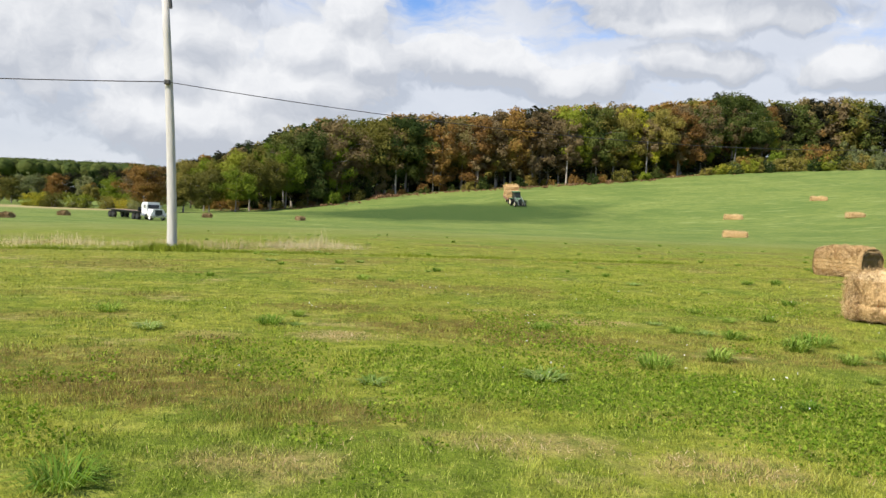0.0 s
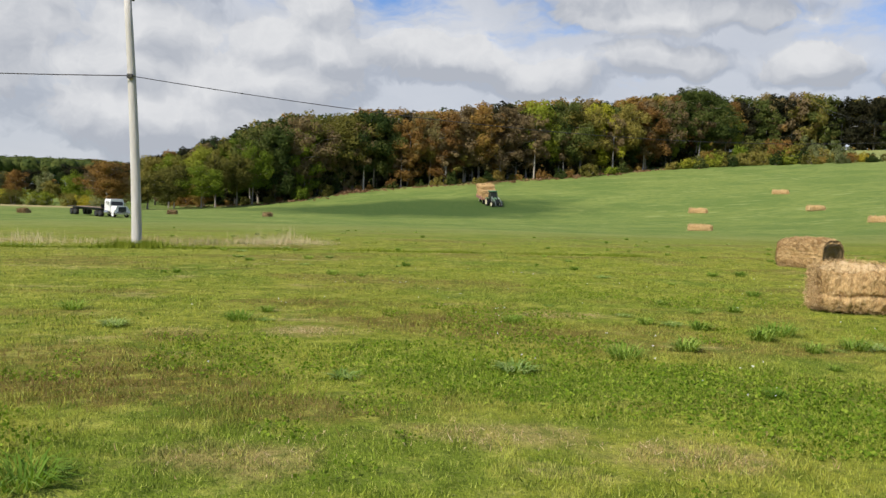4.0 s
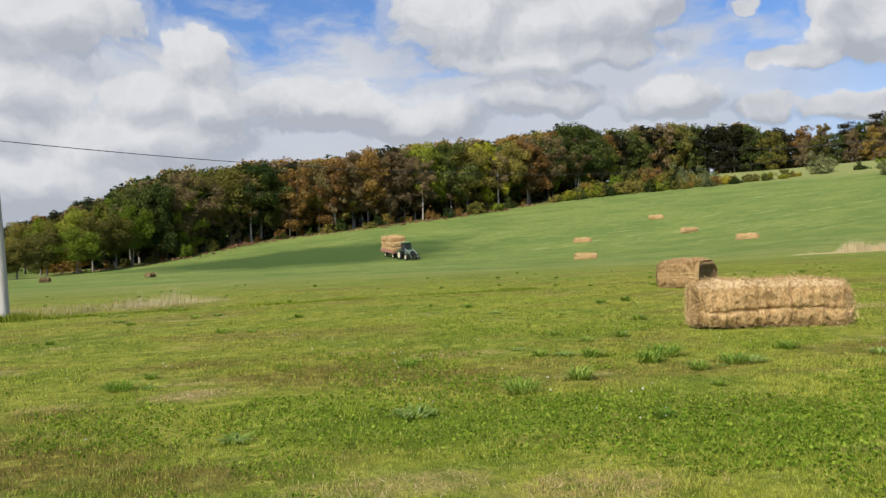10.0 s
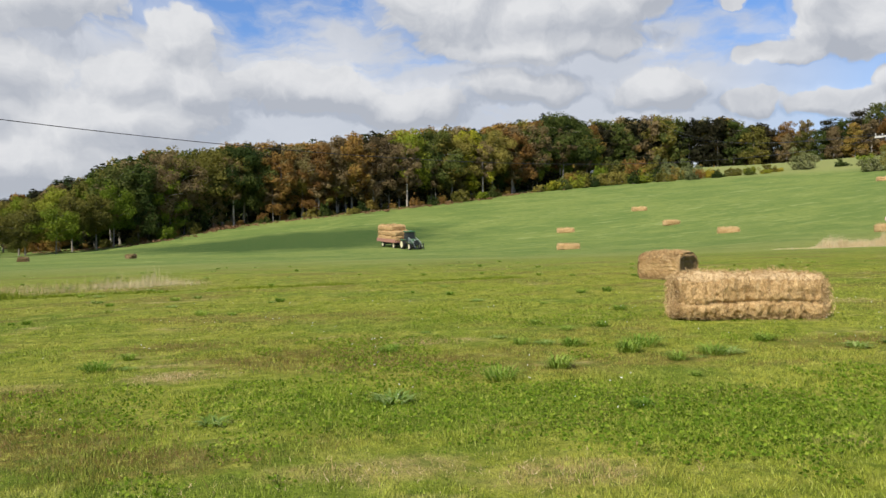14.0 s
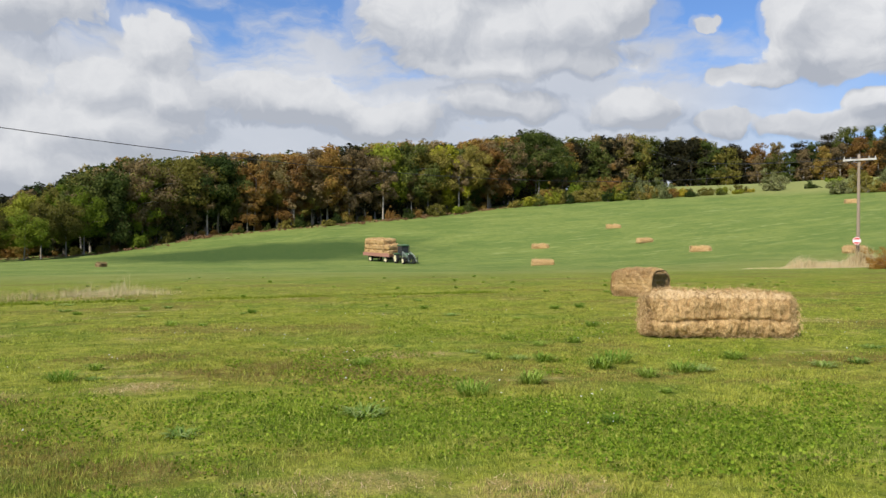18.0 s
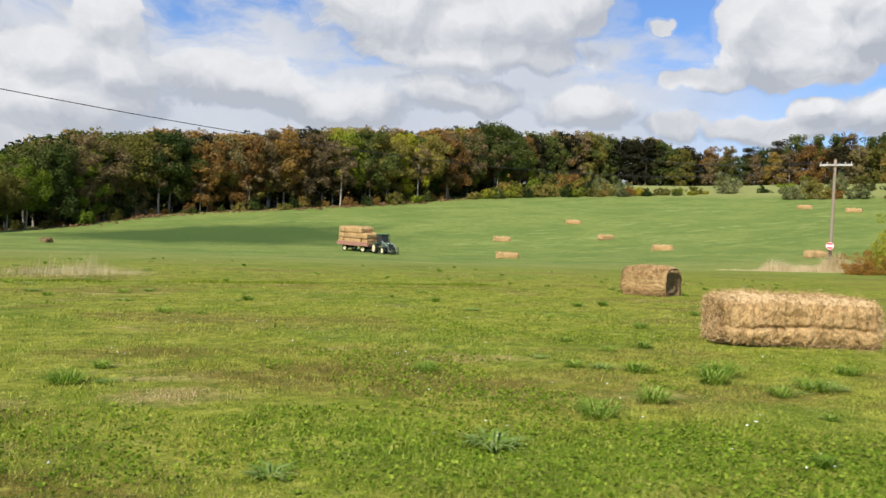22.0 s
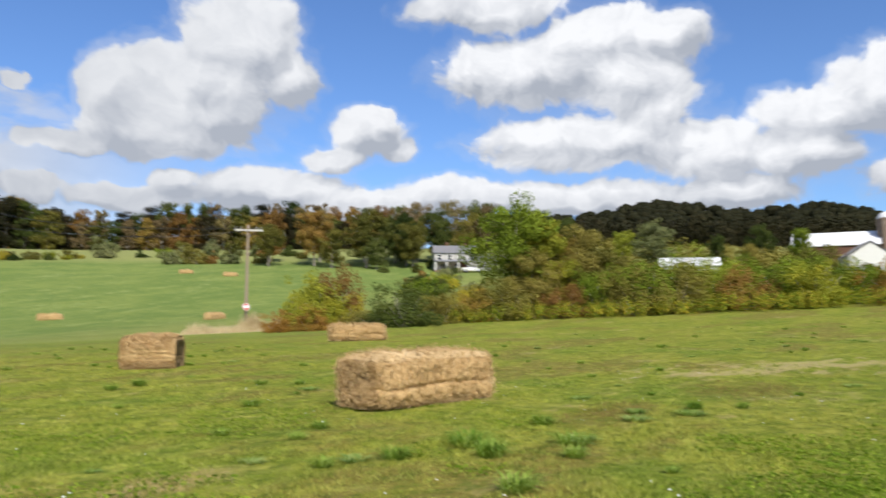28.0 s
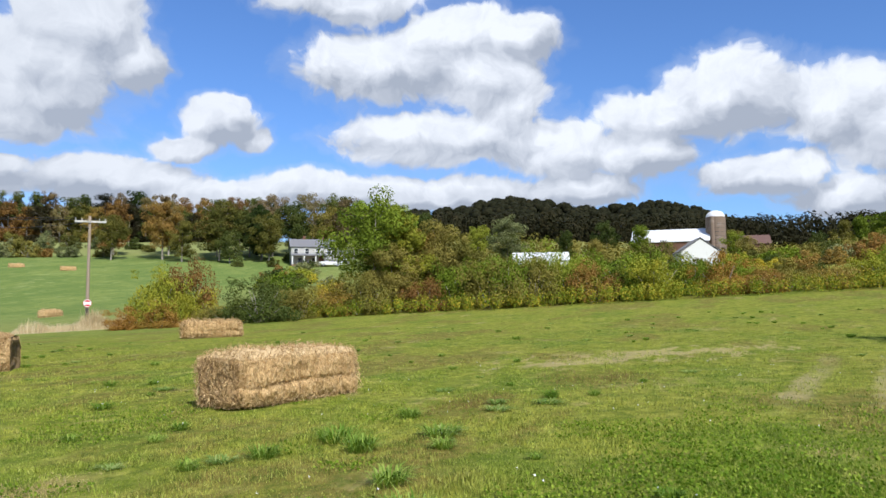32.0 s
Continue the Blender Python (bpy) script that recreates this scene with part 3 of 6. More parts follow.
def leaf_quads(rng, centres, radii, count, size, squash=0.85, inner=0.35, aspect=0.6, droop=0.0, corners=4, stray=0.55):
    """Leaf clumps scattered over and a little inside a set of uneven balls: corners and faces."""
    centres, radii = np.asarray(centres, float), np.asarray(radii, float)
    share = radii**2 / (radii**2).sum()
    k = rng.choice(len(radii), count, p=share)
    d = rng.normal(size=(count, 3))
    d /= np.linalg.norm(d, axis=1, keepdims=True)
    r = radii[k] * (1 - inner * rng.random(count) ** 2) * (1 + 0.5 * stray * (rng.random(count) - 0.5))
    p = centres[k] + d * r[:, None] * np.array([1, 1, squash])
    n = d + rng.normal(scale=stray, size=(count, 3)) + np.array([0, 0, 0.35])
    n /= np.linalg.norm(n, axis=1, keepdims=True)
    u = np.cross(n, rng.normal(size=(count, 3)))
    u /= np.linalg.norm(u, axis=1, keepdims=True)
    v = np.cross(n, u)
    s = size * (0.55 + 0.9 * rng.random(count))[:, None]
    bend = n * s * 0.18
    quad = np.stack([p - u * s, p - v * s * aspect + bend, p + u * s, p + v * s * aspect + bend], 1)
    quad[:, :, 2] -= droop * s * rng.random((count, 1))
    if corners == 3:
        quad = np.stack([p - u * s, p + u * s * 0.6 - v * s * 0.75, p + u * s * 0.6 + v * s * 0.75], 1)
    return quad.reshape(-1, 3), np.arange(count * corners).reshape(-1, corners)


def ball_cores(rng, centres, radii):
    """Lumpy closed hulls, one for each crown, of 80 faces: corners and faces."""
    bm = bmesh.new()
    bmesh.ops.create_icosphere(bm, subdivisions=2, radius=1.0)
    unit = np.array([v.co[:] for v in bm.verts])
    tris = np.array([[v.index for v in f.verts] for f in bm.faces])
    bm.free()
    n, k = len(radii), len(unit)
    bumps = 1 + 0.22 * (rng.random((n, k)) - 0.5)
    v = centres[:, None, :] + unit[None] * (radii[:, None] * bumps)[:, :, None] * np.array([1, 1, 0.9])
    return v.reshape(-1, 3), (tris[None] + (np.arange(n) * k)[:, None, None]).reshape(-1, 3)


def bent_rod(bm, points, radii, sides=7):
    rings = []
    for i, (p, r) in enumerate(zip(points, radii)):
        d = V3(points[min(i + 1, len(points) - 1)]) - V3(points[max(i - 1, 0)])
        q = d.to_track_quat("Z", "Y").to_matrix()
        rings.append([bm.verts.new(V3(p) + q @ V3((math.cos(2 * math.pi * k / sides) * r, math.sin(2 * math.pi * k / sides) * r, 0))) for k in range(sides)])
    for a, b in zip(rings, rings[1:]):
        for k in range(sides):
            bm.faces.new((a[k], a[(k + 1) % sides], b[(k + 1) % sides], b[k]))
    bm.faces.new(rings[-1])
    return bm


def tree_meshes(seed, height, spread, count, size, mat, crown_from=0.2, thin=False, limbs=13):
    """Trunk with limbs, and a crown of leaf sprays gathered in many small clumps round the limbs."""
    rng = rand(seed)
    bm = fresh()
    lean = rng.normal(scale=0.03, size=2) * height
    top = height * 0.88
    spine = [(lean[0] * f, lean[1] * f, top * f) for f in (0, 0.2, 0.45, 0.7, 1.0)]
    r0 = height * 0.011 + 0.04
    bent_rod(bm, spine, [r0 * 1.35, r0, r0 * 0.8, r0 * 0.5, r0 * 0.12])
    centres, radii = [], []
    for i in range(limbs):
        f = crown_from + (0.98 - crown_from) * (i + rng.random()) / limbs
        ang = i * 2.4 + rng.random() * 0.8
        bulge = math.sin(math.pi * min(1, max(0.12, (f - crown_from) / (1 - crown_from) * 0.78 + 0.2)))
        reach = spread * (0.35 + 0.65 * bulge) * (0.5 + 0.5 * rng.random())
        a = V3((lean[0] * f, lean[1] * f, top * f * 0.92))
        b = a + V3((math.cos(ang) * reach, math.sin(ang) * reach, height * (0.05 + 0.09 * rng.random())))
        bent_rod(bm, [a, a.lerp(b, 0.5) + V3((0, 0, 0.04 * height)), b], [r0 * 0.42 * (1.1 - f), r0 * 0.25, 0.02], 5)
        for k in range(5):
            along_limb = 0.35 + 0.65 * k / 4
            c = a.lerp(b, along_limb) + V3(rng.normal(size=3) * spread * np.array([0.13, 0.13, 0.10]))
            centres.append(tuple(c))
            radii.append(spread * (0.15 + 0.13 * rng.random()) * (0.82 if thin else 1.0))
    for k in range(6):
        centres.append((lean[0] + rng.normal() * spread * 0.2, lean[1] + rng.normal() * spread * 0.2, height * (0.86 + 0.1 * rng.random())))
        radii.append(spread * (0.12 + 0.1 * rng.random()))
    v, f = leaf_quads(rng, centres, radii, count, size, squash=0.8, corners=3, stray=0.36)
    low = v[:, 2].reshape(-1, 3).min(1) > 0.5 * height * crown_from
    keep = np.repeat(low, 3)
    f = np.arange(int(low.sum()) * 3).reshape(-1, 3)
    return done("trunk", bm, PALE_BARK if thin else BARK, True), mesh_of("crown", v[keep], f, mat)


def bush_meshes(seed, width, height, count, size, mat, lobes=9, corners=4):
    """Stems and leaf sprays in uneven clumps, ragged on top, leafy to the ground."""
    rng = rand(seed)
    bm = fresh()
    centres, radii = [], []
    for i in range(lobes):
        ang, out = i * 2.4 + rng.random(), width * 0.5 * math.sqrt((i + 0.4) / lobes) * 0.74
        r = width * (0.15 + 0.09 * rng.random())
        zc = (height - r) * (0.35 + 0.65 * rng.random()) * (1 - 0.45 * (out / (width * 0.5)) ** 2)
        c = V3((math.cos(ang) * out, math.sin(ang) * out, max(r * 0.6, zc)))
        bent_rod(bm, [(c[0] * 0.15, c[1] * 0.15, -0.1), (c[0] * 0.6, c[1] * 0.6, c[2] * 0.6), c], [0.05 + 0.006 * height, 0.035, 0.012], 5)
        for k in range(5):
            p = c + V3(rng.normal(size=3) * r * np.array([0.6, 0.6, 0.5]))
            centres.append((p[0], p[1], max(0.2, p[2])))
            radii.append(r * (0.35 + 0.35 * rng.random()))
        for low in (0.2, 0.5):
            centres.append((c[0] * 1.05 + rng.normal() * 0.2, c[1] * 1.05 + rng.normal() * 0.2, max(0.12 * height, c[2] * low)))
            radii.append(r * (0.5 + 0.3 * rng.random()))
    v, f = leaf_quads(rng, centres, radii, count, size, inner=0.4, corners=corners, stray=0.42)
    v[:, 2] = np.maximum(v[:, 2], 0.0)
    return done("branchwork", bm, BARK, True), mesh_of("foliage", v, f, mat)


def plant(kind, meshes, x, y, label, category, group="", turn=0.0, scale=1.0, sink=0.05, parts=("trunk", "crown"), stretch=1.0):
    ob = empty(kind, pose(x, y, gz(x, y) - sink, 0, 0, turn), label, category, group)
    ob.scale = (scale, scale, scale * stretch)
    for nm, me in zip(parts, meshes):
        part(nm, me, None, ob)
    return ob


# ---------------------------------------------------------------- ground
def build_ground():
    rings = [0.0] + [0.5 * 1.075**i for i in range(124)]
    rings = [r for r in rings if r < 3600]
    turns = 240
    a = np.linspace(0, 2 * math.pi, turns, endpoint=False)
    r = np.array(rings[1:])
    xx, yy = np.outer(r, np.cos(a)) + 1.0, np.outer(r, np.sin(a)) + 4.0
    zz = ground(xx, yy)
    rough = np.zeros_like(zz)
    for i in range(xx.shape[0]):
        if r[i] < 60:
            for j in range(turns):
                rough[i, j] = 0.008 * noise.noise((xx[i, j] * 0.9, yy[i, j] * 0.9, 0)) * min(1, r[i] / 3)
    zz = zz + rough
    verts = np.concatenate([[[1.0, 4.0, gz(1, 4)]], np.stack([xx, yy, zz], -1).reshape(-1, 3)])
    n = len(r)
    i, j = np.meshgrid(np.arange(n - 1), np.arange(turns), indexing="ij")
    k = (j + 1) % turns
    quads = np.stack([1 + i * turns + j, 1 + (i + 1) * turns + j, 1 + (i + 1) * turns + k, 1 + i * turns + k], -1).reshape(-1, 4)
    jj = np.arange(turns)
    cap = np.stack([np.zeros(turns, int), 1 + jj, 1 + (jj + 1) % turns, 1 + (jj + 1) % turns], -1)
    me = bpy.data.meshes.new("ground")
    me.from_pydata(verts.tolist(), [], quads.tolist() + [c[:3] for c in cap.tolist()])
    me.polygons.foreach_set("use_smooth", np.ones(len(me.polygons), bool))
    me.materials.append(MEADOW)
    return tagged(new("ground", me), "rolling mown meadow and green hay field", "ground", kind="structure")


def scatter_blades(rng, n, px, py, height, width, lean=0.5):
    """Single grass blades as narrow triangles."""
    a = rng.random(n) * 2 * math.pi
    h = height * (0.5 + rng.random(n))
    w = width * (0.6 + 0.8 * rng.random(n))
    b = rng.random(n) * 2 * math.pi
    off = h * lean * rng.random(n)
    z = ground(px, py) - 0.01
    side = np.stack([np.cos(a) * w, np.sin(a) * w, 0 * w], -1)
    root = np.stack([px, py, z], -1)
    tip = root + np.stack([np.cos(b) * off, np.sin(b) * off, h], -1)
    tri = np.stack([root - side, root + side, tip], 1)
    return tri.reshape(-1, 3), np.arange(n * 3).reshape(-1, 3)


def in_view_sectors(rng, n, lo, hi):
    """Places over the part of the meadow that the walk looks at, evenly by area."""
    half = n // 2
    got = []
    for cx, cy, a0, a1, add, count in ((0.0, 0.0, -37, 42, 0.0, half), (-2.5, 5.9, 16, 110, 1.2, n - half)):
        r = np.sqrt(rng.random(count) * ((hi + add) ** 2 - (lo + add) ** 2) + (lo + add) ** 2)
        a = np.radians(a0 + (a1 - a0) * rng.random(count))
        got.append(np.stack([cx + r * np.sin(a), cy + r * np.cos(a), r - add], -1))
    return np.concatenate(got)


def rough_at(px, py):
    """How long the grass stands: hummocks of a hand's width and of a stride."""
    return np.array([0.75 + 0.75 * noise.noise((x * 1.1, y * 1.1, 3.0)) + 0.6 * noise.noise((x * 4.5, y * 4.5, 7.0)) for x, y in zip(px, py)])


def build_grass():
    """Short blades and clover leaves over the near meadow, thinning with the distance."""
    rng = rand(5)
    sets = []
    for lo, hi, n, h, wd in ((3.3, 9.0, 330000, 0.040, 0.0042), (7.0, 19, 230000, 0.042, 0.0075), (15, 34, 120000, 0.040, 0.013)):
        p = in_view_sectors(rng, n, lo, hi)
        fade = rng.random(n) < np.clip(1.8 * (hi - p[:, 2]) / (hi - lo), 0, 1)
        px, py = p[fade, 0], p[fade, 1]
        tall = h * np.clip(rough_at(px, py), 0.3, 1.9)
        sets.append(scatter_blades(rng, len(px), px, py, tall, wd, 0.9))
    v = np.concatenate([s[0] for s in sets])
    f = np.arange(len(v)).reshape(-1, 3)
    tagged(new("grass", mesh_of("grass", v, f, GRASS)), "short mown meadow grass with dead brown blades", "grass", kind="stuff")
    n = 120000
    p = in_view_sectors(rng, n, 3.3, 11)
    px, py = p[:, 0], p[:, 1]
    keep = np.array([noise.noise((x * 0.45, y * 0.45, 4.0)) + 0.5 * noise.noise((x * 1.6, y * 1.6, 2.0)) > 0.16 for x, y in zip(px, py)])
    for cx, cy, rx, ry, _ in LUSH_PATCHES:
        edge = np.hypot((px - cx) / rx, (py - cy) / ry)
        keep |= edge + 0.5 * (rng.random(n) - 0.5) < 1.0
    keep &= rng.random(n) < np.clip((11 - p[:, 2]) / 4, 0, 1)
    px, py = px[keep], py[keep]
    lift = 0.008 + 0.05 * np.clip(rough_at(px, py), 0.2, 1.6) * rng.random(len(px))
    c = np.stack([px, py, ground(px, py) + lift], -1)
    v, q = leaf_quads(rng, c, np.full(len(c), 0.012), len(c), 0.0118, aspect=0.9)
    tagged(new("clover", mesh_of("clover", v, q, CLOVER_LEAF)), "low patches of bright green clover", "clover", kind="stuff")
    # brown seed stems and dead straw, each in its patches
    for patches, per_metre, h, wd, lean, mat, nm, label in ((SEED_PATCHES, 1700, 0.055, 0.0026, 1.1, SEED_STEM, "seed_grass", "fine brown seed stems over the mown grass"),
                                                            (STRAW_PATCHES, 1500, 0.032, 0.0036, 2.2, PALE_STRAW, "dead_straw", "pale dead straw lying in worn patches")):
        xs, ys = [], []
        for cx, cy, rx, ry, strength in patches:
            k = int(per_metre * strength * rx * ry * 3)
            xs.append(cx + rng.normal(size=k) * rx * 0.55)
            ys.append(cy + rng.normal(size=k) * ry * 0.55)
        px, py = np.concatenate(xs), np.concatenate(ys)
        keep = np.array([noise.noise((x * 1.3, y * 2.2, 12.0)) + 0.6 * noise.noise((x * 6, y * 6, 2.0)) for x, y in zip(px, py)]) + 0.35 * rng.normal(size=len(px)) > 0.0
        px, py = px[keep], py[keep]
        v, f = scatter_blades(rng, len(px), px, py, np.full(len(px), h), wd, lean)
        tagged(new(nm, mesh_of(nm, v, f, mat)), label, "grass", kind="stuff")


def tuft_mesh(seed, n, spread, height, width, mat):
    """A clump of long arching leaves."""
    rng = rand(seed)
    v, f = [], []
    for i in range(n):
        a, r = rng.random() * 6.283, spread * 0.35 * math.sqrt(rng.random())
        root = np.array([math.cos(a) * r, math.sin(a) * r, -0.01])
        b = a + rng.normal() * 0.6
        out = np.array([math.cos(b), math.sin(b), 0])
        side = np.array([-out[1], out[0], 0]) * width * (0.6 + 0.7 * rng.random())
        h, reach = height * (0.55 + 0.6 * rng.random()), spread * (0.3 + 0.5 * rng.random())
        m = root + out * reach * 0.45 + [0, 0, h * 0.8]
        tip = root + out * reach + [0, 0, h * (0.55 + 0.45 * rng.random())]
        k = len(v)
        v += [root - side * 0.6, root + side * 0.6, m + side, m - side, tip + side * 0.1, tip - side * 0.1]
        f += [(k, k + 1, k + 2, k + 3), (k + 3, k + 2, k + 4, k + 5)]
    return mesh_of("leaves", v, f, mat)


# ---------------------------------------------------------------- hay
def bale_mesh(seed, length, width, height, cuts, fuzz, seam=0.42, mat=None, straw=0.05):
    """A pressed bale lying along x, base at z = 0: bulging, lumpy sides, a sunken seam, loose straws."""
    rng = rand(seed)
    nx, ny, nz = cuts
    bm = fresh()
    verts, faces = [], []
    sheets = [(0, 1, nx, ny, 2, 0), (0, 1, nx, ny, 2, 1), (0, 2, nx, nz, 1, 0), (0, 2, nx, nz, 1, 1), (1, 2, ny, nz, 0, 0), (1, 2, ny, nz, 0, 1)]
    for a, b, na, nb, c, side in sheets:
        k = len(verts)
        for i in range(na + 1):
            for j in range(nb + 1):
                p = [0.0, 0.0, 0.0]
                p[a], p[b], p[c] = i / na * 2 - 1, j / nb * 2 - 1, side * 2 - 1
                verts.append(p)
        for i in range(na):
            for j in range(nb):
                q = k + i * (nb + 1) + j
                faces.append((q, q + nb + 1, q + nb + 2, q + 1))
    v = np.array(verts)
    # soften the corners
    core = np.clip(v, -1, 1) * np.array([length, width, height]) / 2
    r = 0.235 * height / 0.72
    inner = np.array([length, width, height]) / 2 - r
    q = np.clip(core, -inner, inner)
    d = core - q
    n = np.linalg.norm(d, axis=1, keepdims=True)
    n[n == 0] = 1
    out = q + d / n * r
    way = d / n
    off = np.zeros(len(v))
    s = seed * 7.3
    for i in range(len(v)):
        p = out[i]
        off[i] = 0.065 * noise.noise((p[0] * 2.4 + s, p[1] * 3, p[2] * 3)) + 0.03 * noise.noise((p[0] * 9 + s, p[1] * 9, p[2] * 9)) + 0.026 * noise.noise((p[0] * 26, p[1] * 26, p[2] * 14 + s))
        off[i] += 0.016 * math.sin(p[0] * 38 + 3 * noise.noise((p[0] * 2, 0, s)))
        rel = p[2] / height + 0.5
        if abs(way[i][1]) > 0.5:
            off[i] -= (0.045 + 0.04 * noise.noise((p[0] * 3.1, s, 5))) * math.exp(-(((rel - seam - 0.08 * noise.noise((p[0] * 1.7, s, 0)) - 0.03 * noise.noise((p[0] * 6, s, 0))) / 0.03) ** 2))
    out = out + way * off[:, None]
    out[:, 2] += height / 2
    out[:, 2] = np.maximum(out[:, 2], 0.0)
    body = mesh_of("pressed_hay", out, faces, mat or STRAW)
    # loose straws lying on the faces
    f = np.array(faces)
    pick = rng.integers(0, len(f), fuzz)
    c0, nn = out[f[pick]].mean(1), way[f[pick][:, 0]]
    c0 = c0 + rng.normal(scale=0.03, size=(fuzz, 3))
    d = rng.normal(size=(fuzz, 3)) + nn * 0.25
    d[:, 2] *= 2.0
    d /= np.linalg.norm(d, axis=1, keepdims=True)
    ln = straw * (0.5 + rng.random(fuzz))[:, None]
    sd = np.cross(d, rng.normal(size=(fuzz, 3)))
    sd = sd / np.linalg.norm(sd, axis=1, keepdims=True) * straw * 0.11
    base = c0 + nn * 0.012
    tri = np.stack([base - d * ln - sd, base + sd, base + d * ln + nn * straw * 0.55], 1)
    tri[:, :, 2] = np.maximum(tri[:, :, 2], 0.0)
    straws = mesh_of("loose_straw", tri.reshape(-1, 3), np.arange(fuzz * 3).reshape(-1, 3), mat or STRAW)
    return body, straws


def bale(meshes, x, y, turn, label, group="", sink=0.02, tilt=0.0):
    ob = empty("hay_bale", pose(x, y, gz(x, y) - sink, 0, tilt, turn), label, "hay bale", group)
    part("pressed_hay", meshes[0], None, ob)
    tagged(part("loose_straw", meshes[1], None, ob), kind="stuff")
    return ob


def round_bale(x, y, turn):
    """A sagged round bale lying on its side, its end gone dark."""
    rng = rand(71)
    length, wide, high, n, m = 1.32, 1.36, 0.95, 64, 30
    ob = empty("round_bale", pose(x, y, gz(x, y) - 0.13, 0, 0, turn), "sagged straw-coloured round bale with a dark weathered end", "hay bale")

    def section(a, s):
        px, pz = math.cos(a), math.sin(a)
        px = math.copysign(abs(px) ** 0.66, px) * wide / 2
        pz = math.copysign(abs(pz) ** 0.62, pz) * high / 2 + high / 2
        return px * (1 + 0.06 * noise.noise((a * 1.3, s * 2, 3))), max(0.0, pz)

    verts, faces = [], []
    for i in range(m + 1):
        s = i / m * 2 - 1
        edge = 1 - 0.10 * abs(s) ** 8
        for k in range(n):
            a = 2 * math.pi * k / n
            u, z = section(a, s)
            lump = 1 + 0.08 * noise.noise((u * 4, z * 4, s * 3)) + 0.05 * noise.noise((u * 13, z * 13, s * 9)) + 0.03 * noise.noise((u * 30, z * 30, s * 20))
            verts.append((s * length / 2, u * edge * lump, z * edge * lump))
    for i in range(m):
        for k in range(n):
            faces.append((i * n + k, (i + 1) * n + k, (i + 1) * n + (k + 1) % n, i * n + (k + 1) % n))
    body = part("rolled_hay", mesh_of("rolled_hay", verts, faces, STRAW), None, ob)
    for side, mat in ((1, ROT_STRAW), (-1, OLD_STRAW)):
        ev, ef = [], []
        rings = 12
        for i in range(rings + 1):
            f = 1 - i / rings
            for k in range(n):
                u, z = section(2 * math.pi * k / n, side)
                x0 = side * (length / 2 - 0.02 + 0.035 * math.cos(f * 16 + 2 * math.pi * k / n) * f - 0.10 * (1 - f) ** 2 + 0.04 * noise.noise((u * f * 7, z * 7, side)))
                ev.append((x0, u * f * 0.96, (z - high / 2) * f * 0.96 + high / 2))
        for i in range(rings):
            for k in range(n):
                ef.append((i * n + k, (i + 1) * n + k, (i + 1) * n + (k + 1) % n, i * n + (k + 1) % n))
        part("bale_end", mesh_of("bale_end", ev, ef, mat), None, ob, "dark rotted spiral end" if side > 0 else "weathered spiral end")
    f = np.array(faces)
    v = np.array(verts)
    cnt = 11000
    pick = rng.integers(0, len(f), cnt)
    c0 = v[f[pick]].mean(1)
    nn = c0 * [0, 1, 1] - [0, 0, high / 2]
    nn /= np.linalg.norm(nn, axis=1, keepdims=True)
    d = rng.normal(size=(cnt, 3))
    d /= np.linalg.norm(d, axis=1, keepdims=True)
    sd = np.cross(d, rng.normal(size=(cnt, 3))) * 0.007
    tri = np.stack([c0 - d * 0.05 - sd, c0 + sd, c0 + d * 0.05 + nn * 0.03], 1)
    tri[:, :, 2] = np.maximum(tri[:, :, 2], 0)
    tagged(part("loose_straw", mesh_of("loose_straw", tri.reshape(-1, 3), np.arange(cnt * 3).reshape(-1, 3), STRAW), None, ob), kind="stuff")
    return ob


# ---------------------------------------------------------------- poles, wires, sign
def utility_pole(name, base, top, r0, r1, mat, label):
    x, y, z = base
    ob = empty(name, pose(x, y, gz(x, y) - 0.3), label, "utility pole")
    h = gz(x, y) - 0.3
    dx, dy = top[0] - x, top[1] - y
    pts = [(dx * f**1.5, dy * f**1.5, (top[2] - h) * f) for f in (0, 0.15, 0.3, 0.5, 0.7, 0.85, 1)]
    part("post", bent_rod(fresh(), pts, [r0 + (r1 - r0) * f for f in (0, 0.15, 0.3, 0.5, 0.7, 0.85, 1)], 14), mat, ob, smooth=True)
    return ob, h


def cable(a, b, sag, radius, label):
    n = 40
    a, b = V3(a), V3(b)
    bm = bent_rod(fresh(), [a.lerp(b, i / n) - V3((0, 0, 4 * sag * (i / n) * (1 - i / n))) for i in range(n + 1)], [radius] * (n + 1), 5)
    ob = new("overhead_wire", done("overhead_wire", bm, WIRE, True))
    return tagged(ob, label, "wire", "overhead wires")


